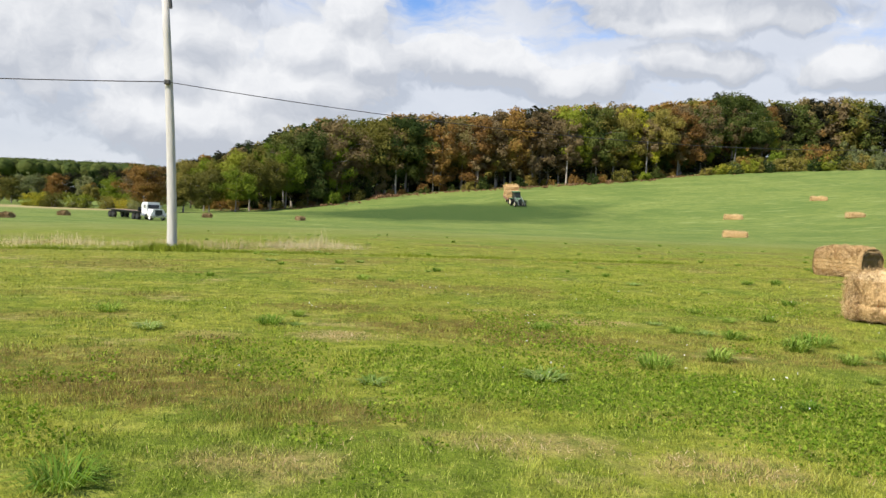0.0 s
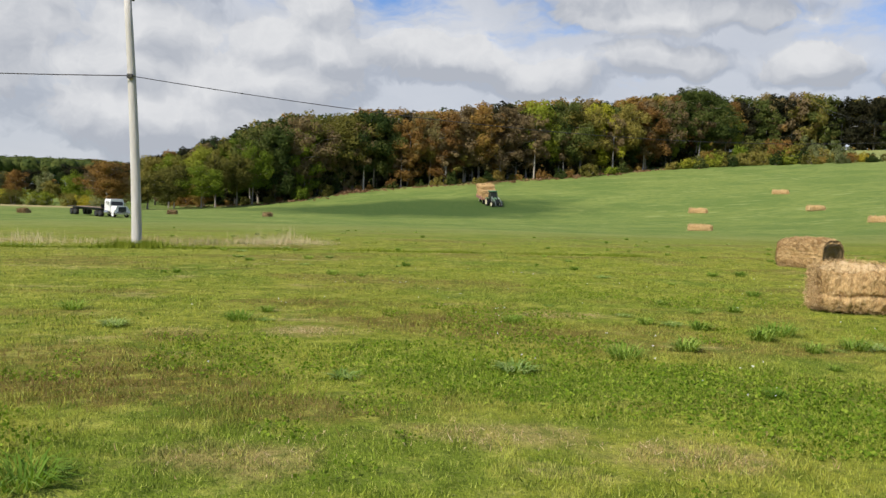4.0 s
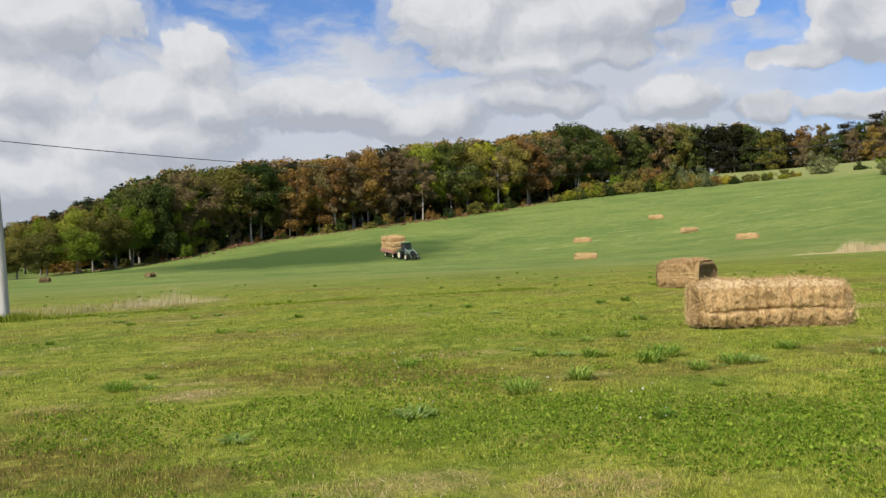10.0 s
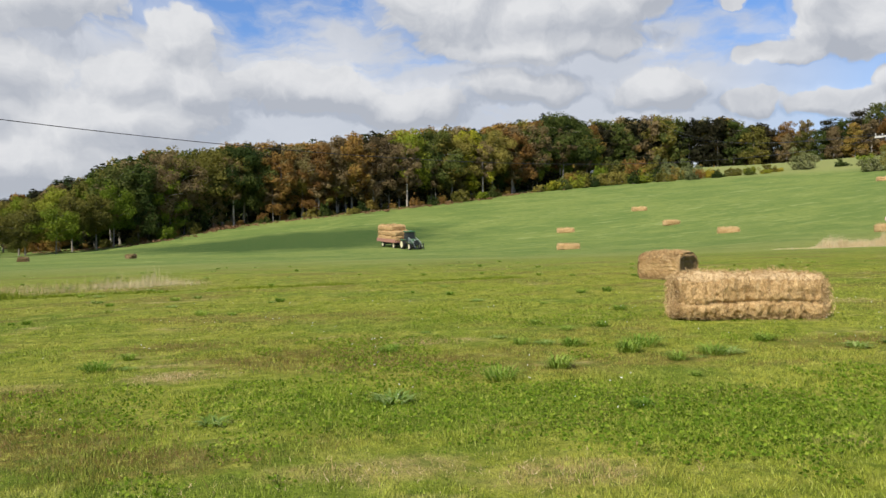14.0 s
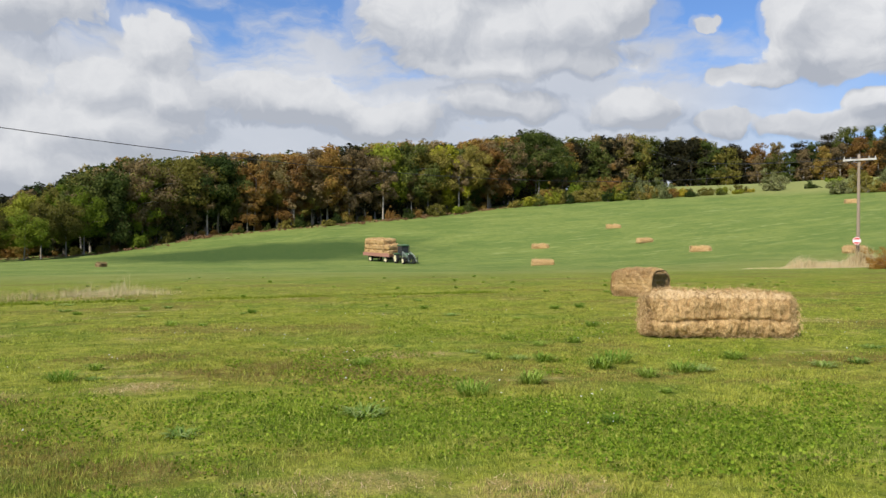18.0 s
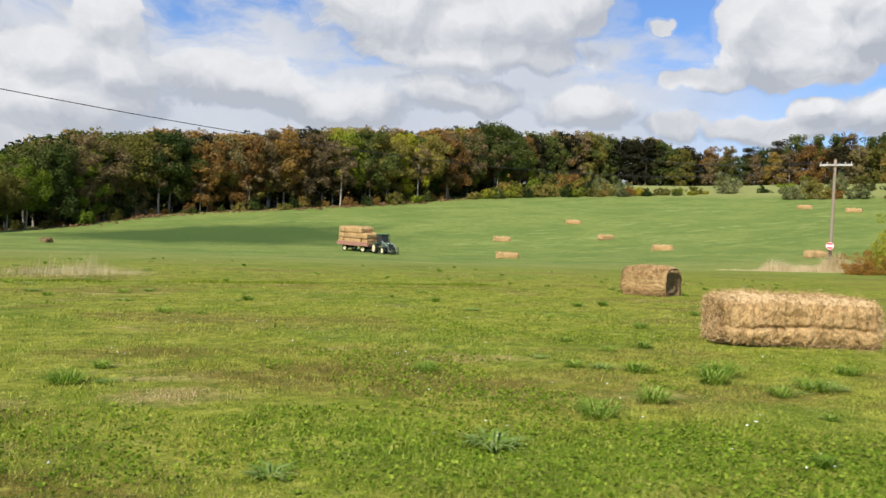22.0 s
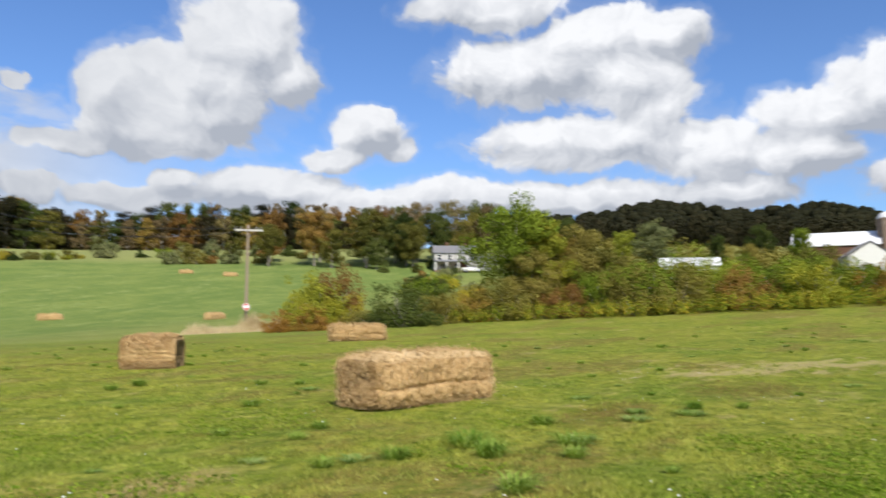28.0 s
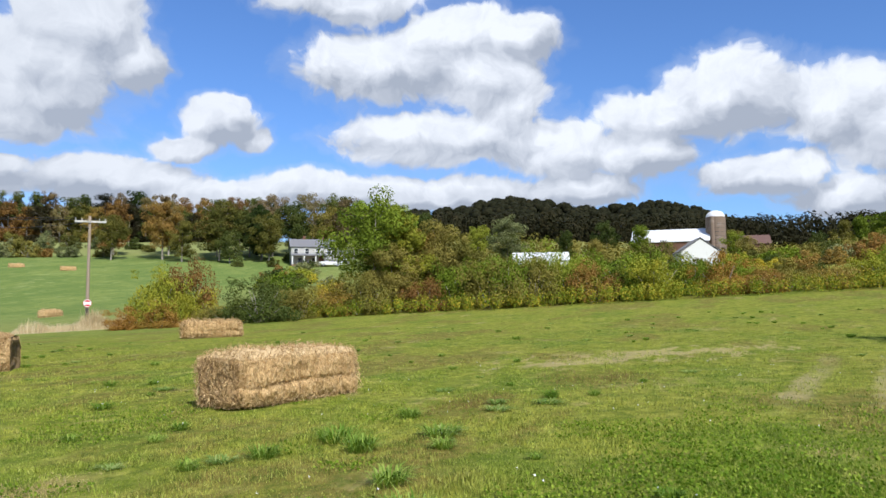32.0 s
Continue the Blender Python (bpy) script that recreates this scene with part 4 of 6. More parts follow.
def build_poles():
    ob, h = utility_pole("utility_pole", (-8.35, 23.35, 0), (-8.75, 23.4, 7.45), 0.155, 0.105, POLE_WOOD, "leaning weathered grey wooden utility pole in tall grass")
    bx, by = -8.35, 23.35

    def loc(px, py, pz):
        return (px - bx, py - by, pz - h)

    pin = rod(fresh(), loc(-8.75, 23.4, 7.40), loc(-8.75, 23.4, 7.62), 0.02)
    part("insulator_pin", pin, DARK_STEEL, ob)
    cap = bent_rod(fresh(), [loc(-8.75, 23.4, 7.58), loc(-8.75, 23.4, 7.62), loc(-8.75, 23.4, 7.66), loc(-8.75, 23.4, 7.72)], [0.03, 0.07, 0.05, 0.02], 10)
    part("insulator", cap, GLAZED, ob, "pale glazed insulator", True)
    arrester = rod(rod(fresh(), loc(-8.58, 23.28, 7.40), loc(-8.50, 23.24, 6.95), 0.055, 0.045, 10), loc(-8.72, 23.32, 7.42), loc(-8.56, 23.27, 7.36), 0.025)
    part("surge_arrester", arrester, DARK_STEEL, ob, "dark hanging arrester bracket")
    clamp = box(fresh(), loc(-8.56, 23.22, 4.75), (0.16, 0.14, 0.14), bevel=0.02)
    part("wire_clamp", clamp, DARK_STEEL, ob)

    p2, h2 = utility_pole("utility_pole", (38.8, 43.2, 0), (38.75, 43.15, 7.65), 0.12, 0.085, TAN_WOOD, "brown wooden utility pole with a crossarm, beside a hedge")
    arm = box(fresh(), (38.72 - 38.8, 43.05 - 43.2, 7.27 - h2), (2.0, 0.11, 0.13), (0, -2, -31), 0.012)
    part("crossarm", arm, POLE_WOOD, p2, "pale weathered crossarm")
    for s in (-1, -0.6, 0.6, 1):
        ex, ey = -0.08 + s * 0.93 * math.cos(radians(-31)), -0.15 + s * 0.93 * math.sin(radians(-31))
        zz = 7.34 + 0.03 * s - h2
        part("insulator", bent_rod(fresh(), [(ex, ey, zz), (ex, ey, zz + 0.06), (ex, ey, zz + 0.1), (ex, ey, zz + 0.16)], [0.02, 0.036, 0.028, 0.012], 8), POLE_WOOD, p2, smooth=True)
    for s in (-1, 1):
        part("brace", box(fresh(), (-0.08 + s * 0.3, -0.12 - s * 0.18, 7.0 - h2), (0.72, 0.012, 0.04), (0, -s * 38, -31)), DARK_STEEL, p2)
    cable((-8.56, 23.15, 4.75), (38.7, 43.0, 7.3), 1.6, 0.012, "black service wire sagging between two poles")
    cable((-8.56, 23.15, 4.75), (-48.0, 24.0, 6.4), 0.7, 0.016, "black service wire leading off over the meadow")
    for k, s in enumerate((-1, 0.6, 1)):
        cable((38.72 + s * 0.8, 43.05 - s * 0.48, 7.5), (96 + 2 * s, 190 + k, 31), 3.0, 0.012, "thin overhead line climbing to the woods")

    post = empty("stop_sign", pose(38.25, 42.7, gz(38.25, 42.7), 0, 0, -46), "red and white road sign on a steel post in dry grass", "road sign")
    part("sign_post", box(fresh(), (0, 0.03, 0.95), (0.06, 0.035, 1.95)), DARK_STEEL, post)
    bm = fresh()
    rod(bm, (0, -0.012, 1.72), (0, 0.012, 1.72), 0.27, sides=8)
    part("sign_plate", bm, SIGN_RED, post)
    ring = fresh()
    for k in range(8):
        a0, a1 = math.pi / 8 + k * math.pi / 4, math.pi / 8 + (k + 1) * math.pi / 4
        rod(ring, (math.sin(a0) * 0.235, -0.018, 1.72 + math.cos(a0) * 0.235), (math.sin(a1) * 0.235, -0.018, 1.72 + math.cos(a1) * 0.235), 0.02, sides=4)
    part("sign_border", ring, SIGN_WHITE, post)
    part("sign_lettering", box(fresh(), (0, -0.018, 1.72), (0.42, 0.008, 0.17)), SIGN_WHITE, post, "white bar of lettering too far off to read")


# ---------------------------------------------------------------- machines
def wheel(parent, x, y, r, width, rim=CREAM_RIM, side=1):
    t = part("wheel", tyre_mesh(r, width), None, parent, at=pose(x, y, r))
    part("rim", rod(rod(fresh(), (0, -width * 0.52, 0), (0, width * 0.52, 0), r * 0.66, r * 0.62, 18), (0, -width * 0.6, 0), (0, width * 0.6, 0), r * 0.2, r * 0.2, 10), rim, t, "painted wheel rim")
    return t


def tyre_mesh(r, width):
    bm = fresh()
    n, prof = 28, [(-0.5, 0.64), (-0.5, 0.86), (-0.36, 0.98), (0, 1.0), (0.36, 0.98), (0.5, 0.86), (0.5, 0.64)]
    rings = [[bm.verts.new((math.cos(2 * math.pi * k / n) * r * f, w * width, math.sin(2 * math.pi * k / n) * r * f)) for w, f in prof] for k in range(n)]
    for k in range(n):
        a, b = rings[k], rings[(k + 1) % n]
        for i in range(len(prof) - 1):
            bm.faces.new((a[i], a[i + 1], b[i + 1], b[i]))
        bm.faces.new((a[-1], a[0], b[0], b[-1]))
    for k in range(0, n):
        a = 2 * math.pi * (k + 0.5) / n
        for s in (-1, 1):
            box(bm, (math.cos(a) * r, s * width * 0.22, math.sin(a) * r), (r * 0.05, width * 0.5, r * 0.09), (0, -math.degrees(a), s * 25))
    return done("wheel", bm, RUBBER)


def build_tractor():
    """A cabbed loader tractor, heading along +x, its origin under the middle."""
    ob = empty("tractor", pose(0, 0, 0), "green cabbed farm tractor with a front loader pulling a hay wagon", "tractor")
    hood = fresh()
    prism(hood, [(-0.36, 0.75), (-0.36, 1.28), (-0.25, 1.40), (0.25, 1.40), (0.36, 1.28), (0.36, 0.75)], 0.25, 1.75)
    part("hood", hood, GREEN_PAINT, ob)
    part("grille", box(fresh(), (1.77, 0, 1.02), (0.05, 0.6, 0.5), bevel=0.02), DARK_STEEL, ob, "dark front grille")
    for s in (-1, 1):
        part("headlight", rod(fresh(), (1.74, s * 0.22, 1.3), (1.79, s * 0.22, 1.3), 0.07), SIGN_WHITE, ob)
    part("chassis", box(box(fresh(), (0.3, 0, 0.62), (2.6, 0.42, 0.34), bevel=0.04), (-0.9, 0, 0.6), (0.5, 1.2, 0.3), bevel=0.03), DARK_STEEL, ob)
    cab = fresh()
    for sx, sy in ((-0.95, -0.52), (-0.95, 0.52), (0.2, -0.5), (0.2, 0.5)):
        rod(cab, (sx, sy, 1.1), (sx * 0.92, sy * 0.92, 2.3), 0.045, sides=6)
    box(cab, (-0.4, 0, 1.05), (1.3, 1.15, 0.16), bevel=0.03)
    part("cab_frame", cab, DARK_STEEL, ob)
    part("cab_roof", box(fresh(), (-0.4, 0, 2.36), (1.4, 1.22, 0.16), bevel=0.06), GREEN_PAINT, ob)
    part("windscreen", box(fresh(), (0.19, 0, 1.72), (0.02, 0.92, 1.1), (0, -2, 0)), GLASS, ob)
    part("rear_window", box(fresh(), (-0.93, 0, 1.72), (0.02, 0.94, 1.1)), GLASS, ob)
    for s in (-1, 1):
        part("side_window", box(fresh(), (-0.38, s * 0.505, 1.72), (1.05, 0.02, 1.1), (s * 2, 0, 0)), GLASS, ob)
        part("fender", prism(fresh(), [(s * 0.5, 1.25), (s * 0.5, 1.33), (s * 1.02, 1.33), (s * 1.02, 1.22)], -1.3, -0.2), GREEN_PAINT, ob)
        wheel(ob, -0.8, s * 0.8, 0.66, 0.4)
        wheel(ob, 1.3, s * 0.72, 0.45, 0.3)
        arm = fresh()
        box(arm, (0.55, s * 0.5, 1.2), (0.14, 0.09, 0.9))
        box(arm, (1.3, s * 0.5, 1.25), (1.7, 0.08, 0.16), (0, 20, 0))
        box(arm, (2.25, s * 0.5, 0.68), (0.75, 0.08, 0.15), (0, 48, 0))
        part("loader_arm", arm, LOADER_GREY, ob, "pale grey loader arm")
        part("hydraulic_ram", rod(rod(fresh(), (0.7, s * 0.5, 0.85), (1.6, s * 0.5, 1.05), 0.045), (1.6, s * 0.5, 1.05), (2.0, s * 0.5, 0.95), 0.025), CHROME, ob)
        part("bale_tine", rod(fresh(), (2.5, s * 0.45, 0.35), (3.25, s * 0.45, 0.32), 0.03, 0.01), DARK_STEEL, ob)
    frame_bm = fresh()
    for zz in (0.3, 0.75):
        box(frame_bm, (2.48, 0, zz), (0.08, 1.5, 0.08))
    for s in (-0.7, 0, 0.7):
        box(frame_bm, (2.48, s, 0.6), (0.07, 0.07, 0.9))
    part("bale_fork", frame_bm, DARK_STEEL, ob)
    part("exhaust", rod(fresh(), (0.95, 0.3, 1.35), (0.95, 0.3, 2.25), 0.04), DARK_STEEL, ob)
    part("drawbar", box(fresh(), (-1.45, 0, 0.5), (0.8, 0.08, 0.06)), DARK_STEEL, ob)
    return ob


def build_wagon():
    """A flat hay wagon, heading along +x, its origin under the middle of the bed."""
    ob = empty("hay_wagon", pose(0, 0, 0), "flat red hay wagon with cream wheels stacked with bales", "wagon")
    for i in range(9):
        part("deck_board", box(fresh(), (0, -1.04 + i * 0.26, 0.95), (5.2, 0.245, 0.05), bevel=0.006), BED_WOOD, ob)
    for s in (-1, 1):
        part("side_rail", box(fresh(), (0, s * 1.24, 1.02), (5.3, 0.06, 0.46), bevel=0.01), RED_BED, ob)
        part("beam", box(fresh(), (0, s * 0.45, 0.78), (5.0, 0.1, 0.26)), DARK_STEEL, ob)
        for x in (-1.55, 1.55):
            wheel(ob, x, s * 0.82, 0.4, 0.24)
    for x in (-2.62, 2.62):
        part("end_rail", box(fresh(), (x, 0, 0.92), (0.07, 2.4, 0.22), bevel=0.01), RED_BED, ob)
    for x in (-1.55, 1.55):
        part("axle", rod(fresh(), (x, -0.8, 0.4), (x, 0.8, 0.4), 0.06), DARK_STEEL, ob)
        part("bolster", box(fresh(), (x, 0, 0.56), (0.16, 1.3, 0.22)), DARK_STEEL, ob)
    part("tongue", rod(fresh(), (1.7, 0, 0.48), (3.3, 0, 0.5), 0.05), DARK_STEEL, ob)
    return ob


def build_truck():
    """A white conventional lorry with an empty flat trailer, heading along +x."""
    x, y = -29.8, 77.6
    ob = empty("flatbed_truck", pose(x, y, gz(x, y), 0, 0, -42), "small white lorry coupled to an empty flat trailer in the field", "truck")
    ob.scale = (0.68, 0.68, 0.66)
    cab = fresh()
    prism(cab, [(-1.05, 0.95), (-1.05, 2.35), (-0.9, 2.75), (0.9, 2.75), (1.05, 2.35), (1.05, 0.95)], -1.1, 0.55)
    part("cab", cab, WHITE, ob)
    hood = fresh()
    prism(hood, [(-0.95, 0.85), (-0.95, 1.45), (-0.75, 1.75), (0.75, 1.75), (0.95, 1.45), (0.95, 0.85)], 0.55, 2.1)
    part("hood", hood, WHITE, ob)
    part("grille", box(fresh(), (2.12, 0, 1.25), (0.06, 1.15, 0.75), bevel=0.03), DARK_STEEL, ob, "dark radiator grille")
    part("bumper", box(fresh(), (2.25, 0, 0.62), (0.22, 2.3, 0.32), bevel=0.05), CHROME, ob)
    part("windscreen", box(fresh(), (0.56, 0, 2.1), (0.04, 1.75, 0.62), (0, -6, 0)), GLASS, ob)
    for s in (-1, 1):
        part("side_window", box(fresh(), (-0.2, s * 1.03, 2.1), (0.85, 0.04, 0.6)), GLASS, ob)
        part("headlight", rod(fresh(), (2.1, s * 0.75, 1.1), (2.18, s * 0.75, 1.1), 0.12), SIGN_WHITE, ob)
        part("mirror", box(fresh(), (0.45, s * 1.3, 2.1), (0.08, 0.18, 0.42), bevel=0.02), CHROME, ob)
        part("fender", prism(fresh(), [(s * 0.8, 0.75), (s * 0.8, 1.2), (s * 1.2, 1.15), (s * 1.2, 0.75)], 1.0, 2.15), WHITE, ob)
        part("fuel_tank", rod(fresh(), (-1.0, s * 0.95, 0.75), (0.2, s * 0.95, 0.75), 0.3, sides=14), CHROME, ob)
        wheel(ob, 1.5, s * 1.0, 0.5, 0.3, WHITE)
        for ax in (-2.2, -3.4, -10.2, -11.4):
            wheel(ob, ax, s * 1.0, 0.5, 0.5, DARK_STEEL)
    part("chassis", box(fresh(), (-1.5, 0, 0.75), (6.6, 0.85, 0.28)), DARK_STEEL, ob)
    for i in range(8):
        part("deck_board", box(fresh(), (-7.2, -1.09 + i * 0.312, 1.28), (10.6, 0.3, 0.06), bevel=0.006), BED_WOOD, ob)
    part("trailer_frame", box(box(fresh(), (-7.2, 0.45, 1.05), (10.4, 0.14, 0.36)), (-7.2, -0.45, 1.05), (10.4, 0.14, 0.36)), DARK_STEEL, ob)
    for s in (-1, 1):
        part("rub_rail", box(fresh(), (-7.2, s * 1.27, 1.27), (10.6, 0.05, 0.14)), DARK_STEEL, ob)
    part("headboard", box(fresh(), (-1.95, 0, 1.6), (0.08, 2.3, 0.62)), DARK_STEEL, ob)
    return ob


# ---------------------------------------------------------------- farm
def window_of(parent, x, y, z, w, h):
    win = part("window", box(fresh(), (x, y, z), (w, 0.05, h)), GLASS, parent)
    fr = fresh()
    for dz in (-h / 2, h / 2, 0):
        box(fr, (x, y - 0.03, z + dz), (w + 0.12, 0.06, 0.07))
    for dx in (-w / 2, w / 2):
        box(fr, (x + dx, y - 0.03, z), (0.08, 0.06, h + 0.08))
    part("window_frame", fr, WHITE, win)


def gable_house(name, m, length, depth, wall, rise, wall_mat, roof_mat, label, category, overhang=0.35):
    """Walls along x, the front at -y."""
    ob = empty(name, m, label, category)
    for s, nm in ((-1, "front_wall"), (1, "back_wall")):
        part(nm, box(fresh(), (0, s * (depth / 2 - 0.1), wall / 2), (length, 0.2, wall)), wall_mat, ob)
    for s in (-1, 1):
        end = prism(fresh(), [(-depth / 2 + 0.2, 0), (-depth / 2 + 0.2, wall), (0, wall + rise * (1 - 0.4 / depth)), (depth / 2 - 0.2, wall), (depth / 2 - 0.2, 0)], s * length / 2 - 0.1, s * length / 2 + 0.1)
        part("gable_wall", end, wall_mat, ob)
    ang = math.degrees(math.atan2(rise, depth / 2))
    slope = math.hypot(rise, depth / 2) + overhang
    for s in (-1, 1):
        roof = fresh()
        cy, cz = s * (depth / 2 + overhang * math.cos(radians(ang))) / 2, wall + rise - (rise + overhang * math.sin(radians(ang))) / 2 + 0.12
        box(roof, (0, cy, cz), (length + 2 * overhang, slope, 0.12), (-s * ang, 0, 0))
        k = int((length + 2 * overhang) / 0.9)
        slope_ob = part("roof_slope", roof, roof_mat, ob)
        seam = done("roof_seam", box(fresh(), (0, cy, cz + 0.08), (0.06, slope, 0.06), (-s * ang, 0, 0)), roof_mat)
        for i in range(k + 1):
            part("roof_seam", seam, None, slope_ob, at=pose(-(length + 2 * overhang) / 2 + i * (length + 2 * overhang) / k, 0, 0))
    return ob


def build_farm():
    def facing(x, y, extra=0.0, sink=0.0):
        return pose(x, y, gz(x, y) - sink, 0, 0, math.degrees(math.atan2(y - 6, x + 2.7)) - 90 + extra)

    hx, hy = 140.6, 78.4
    wall = 4.1
    z0 = 16.0 - wall - 1.75
    m = Matrix.Translation((0, 0, z0 - gz(hx, hy))) @ facing(hx, hy, 4)
    house = gable_house("farmhouse", m, 8.6, 7.0, wall, 1.7, SHADED_WHITE, GREY_ROOF, "white farmhouse with a grey roof and a front porch among trees", "house")
    front = [p for p in house.children if p.name.startswith("front_wall")][0]
    board = done("clapboard", box(fresh(), (0, -3.52, 0), (8.6, 0.04, 0.235), (2.5, 0, 0)), SHADED_WHITE)
    for i in range(15):
        part("clapboard", board, None, front, at=pose(0, 0, 0.325 + 0.25 * i))
    for x in (-3.4, -1.2, 1.0, 3.2):
        window_of(house, x, -3.56, 3.2, 0.8, 1.1)
    for x in (-2.6, 0.2):
        window_of(house, x, -3.56, 1.2, 0.9, 1.3)
    part("front_door", box(fresh(), (1.6, -3.57, 1.3), (1.0, 0.06, 2.05), bevel=0.01), BROWN_BOARD, house, "dark wooden front door")
    part("porch_roof", box(fresh(), (-0.9, -4.6, 2.45), (7.2, 2.3, 0.16), (12, 0, 0)), GREY_ROOF, house)
    part("porch_floor", box(fresh(), (-0.9, -4.6, 0.25), (7.0, 2.2, 0.3)), BED_WOOD, house)
    for x in (-4.2, -1.9, 0.4, 2.5):
        part("porch_post", box(fresh(), (x, -5.5, 1.25), (0.24, 0.24, 2.1), bevel=0.02), WHITE, house)
    part("chimney", box(fresh(), (-1.6, 0.2, 6.1), (0.6, 0.6, 1.1), bevel=0.03), BROWN_BOARD, house, "brick chimney stack")
    part("chimney", box(fresh(), (2.2, 0.2, 6.0), (0.5, 0.5, 0.9), bevel=0.03), BROWN_BOARD, house)
    wing = part("side_wing", box(fresh(), (5.9, -1.2, 1.4), (2.8, 4.2, 2.8)), SHADED_WHITE, house)
    part("wing_roof", prism(fresh(), [(-3.6, 2.75), (-1.2, 3.9), (1.2, 2.75), (1.2, 2.9), (-1.2, 4.05), (-3.6, 2.9)], 4.4, 7.4), GREY_ROOF, wing)
    for x in (5.3, 6.5):
        window_of(house, x, -3.36, 1.6, 0.75, 1.4)

    sx, sy = 164.9, 2.2
    zs = 15.6 - 3.6 - 2.75
    m = Matrix.Translation((0, 0, zs - gz(sx, sy))) @ facing(sx, sy, 90 + 12)
    shed = gable_house("white_outbuilding", m, 9.0, 7.4, 3.6, 2.6, WHITE, GREY_ROOF, "white board outbuilding with a gable end and small windows", "outbuilding", 0.25)
    for y in (-1.4, 1.4):
        win = part("window", box(fresh(), (-4.53, y, 1.0), (0.06, 1.0, 0.9)), GLASS, shed)
        part("window_frame", box(box(fresh(), (-4.56, y, 0.52), (0.06, 1.2, 0.08)), (-4.56, y, 1.48), (0.06, 1.2, 0.08)), WHITE, win)
    part("barge_board", prism(prism(fresh(), [(-4.2, 3.45), (-4.2, 3.7), (0, 6.25), (0, 6.0)], -4.62, -4.52), [(4.2, 3.45), (4.2, 3.7), (0, 6.25), (0, 6.0)], -4.62, -4.52), DARK_STEEL, shed, "dark roof edge trim")

    bx, by = 187.4, 7.2
    zb = 19.9 - 4.0 - 3.2
    m = Matrix.Translation((0, 0, zb - gz(bx, by))) @ facing(bx, by, -3)
    gable_house("dairy_barn", m, 17.0, 11.0, 4.0, 3.2, BROWN_BOARD, WHITE_ROOF, "long brown barn with a bright white metal roof", "barn")

    ox, oy = 185.6, -2.9
    zt = 22.4
    silo = empty("silo", pose(ox, oy, gz(ox, oy) - 0.2), "stained brown stave silo with a white dome", "silo")
    h = zt - gz(ox, oy) + 0.2
    tube = rod(fresh(), (0, 0, 0), (0, 0, h), 2.25, 2.25, 32)
    part("silo_wall", tube, SILO_WALL, silo)
    for i in range(1, int(h / 0.9)):
        ringbm = fresh()
        for k in range(24):
            a0, a1 = 2 * math.pi * k / 24, 2 * math.pi * (k + 1) / 24
            rod(ringbm, (math.cos(a0) * 2.27, math.sin(a0) * 2.27, i * 0.9), (math.cos(a1) * 2.27, math.sin(a1) * 2.27, i * 0.9), 0.03, sides=4, caps=False)
        part("silo_hoop", ringbm, DARK_STEEL, silo)
    dome = fresh()
    bmesh.ops.create_uvsphere(dome, u_segments=28, v_segments=14, radius=1.0, matrix=Matrix.Translation((0, 0, h)) @ Matrix.Diagonal((2.15, 2.15, 1.6, 1)))
    bmesh.ops.delete(dome, geom=[v for v in dome.verts if v.co.z < h - 0.02], context="VERTS")
    part("dome", dome, WHITE_ROOF, silo, "white metal dome", True)
    part("chute", rod(fresh(), (-2.4, 0.9, 0), (-2.4, 0.9, h), 0.5, sides=10), SILO_WALL, silo)

    rx, ry = 211.8, -12.2
    zr = 20.1 - 4.4 - 2.4
    m = Matrix.Translation((0, 0, zr - gz(rx, ry))) @ facing(rx, ry, 6)
    gable_house("brown_barn", m, 9.5, 8.0, 4.4, 2.4, BROWN_BOARD, RED_ROOF, "weathered brown barn with a rusty red roof", "barn")

    lx, ly = 145.6, 31.5
    zl = 12.2 - 2.6 - 1.6
    m = Matrix.Translation((0, 0, zl - gz(lx, ly))) @ facing(lx, ly, 2)
    gable_house("low_shed", m, 10.2, 7.0, 2.6, 1.6, WHITE, WHITE_ROOF, "low shed with a pale metal roof half hidden by bushes", "shed")

    cx, cy = 136.5, 72.3
    car = empty("parked_car", facing(cx, cy, 10), "white car parked beside the farmhouse", "car")
    body = prism(fresh(), [(-0.85, 0.35), (-0.85, 0.85), (-0.7, 0.95), (0.7, 0.95), (0.85, 0.85), (0.85, 0.35)], -2.2, 2.2)
    part("body", body, WHITE, car)
    part("cabin", prism(fresh(), [(-0.7, 0.95), (-0.55, 1.45), (0.55, 1.45), (0.7, 0.95)], -1.2, 0.9), GLASS, car)
    for x in (-1.4, 1.4):
        for s in (-1, 1):
            wheel(car, x, s * 0.75, 0.32, 0.2, CHROME)
    for s in (-1, 1):
        part("headlight", box(fresh(), (2.2, s * 0.6, 0.7), (0.06, 0.3, 0.14)), SIGN_WHITE, car)


# ---------------------------------------------------------------- woods and hedges
def along(points, step):
    """Places at even steps along a bent line, with the way across it."""
    got, left = [], 0.0
    for (ax, ay), (bx, by) in zip(points, points[1:]):
        d = math.hypot(bx - ax, by - ay)
        s = left
        while s < d:
            f = s / d
            got.append((ax + (bx - ax) * f, ay + (by - ay) * f, -(by - ay) / d, (bx - ax) / d))
            s += step
        left = s - d
    return got


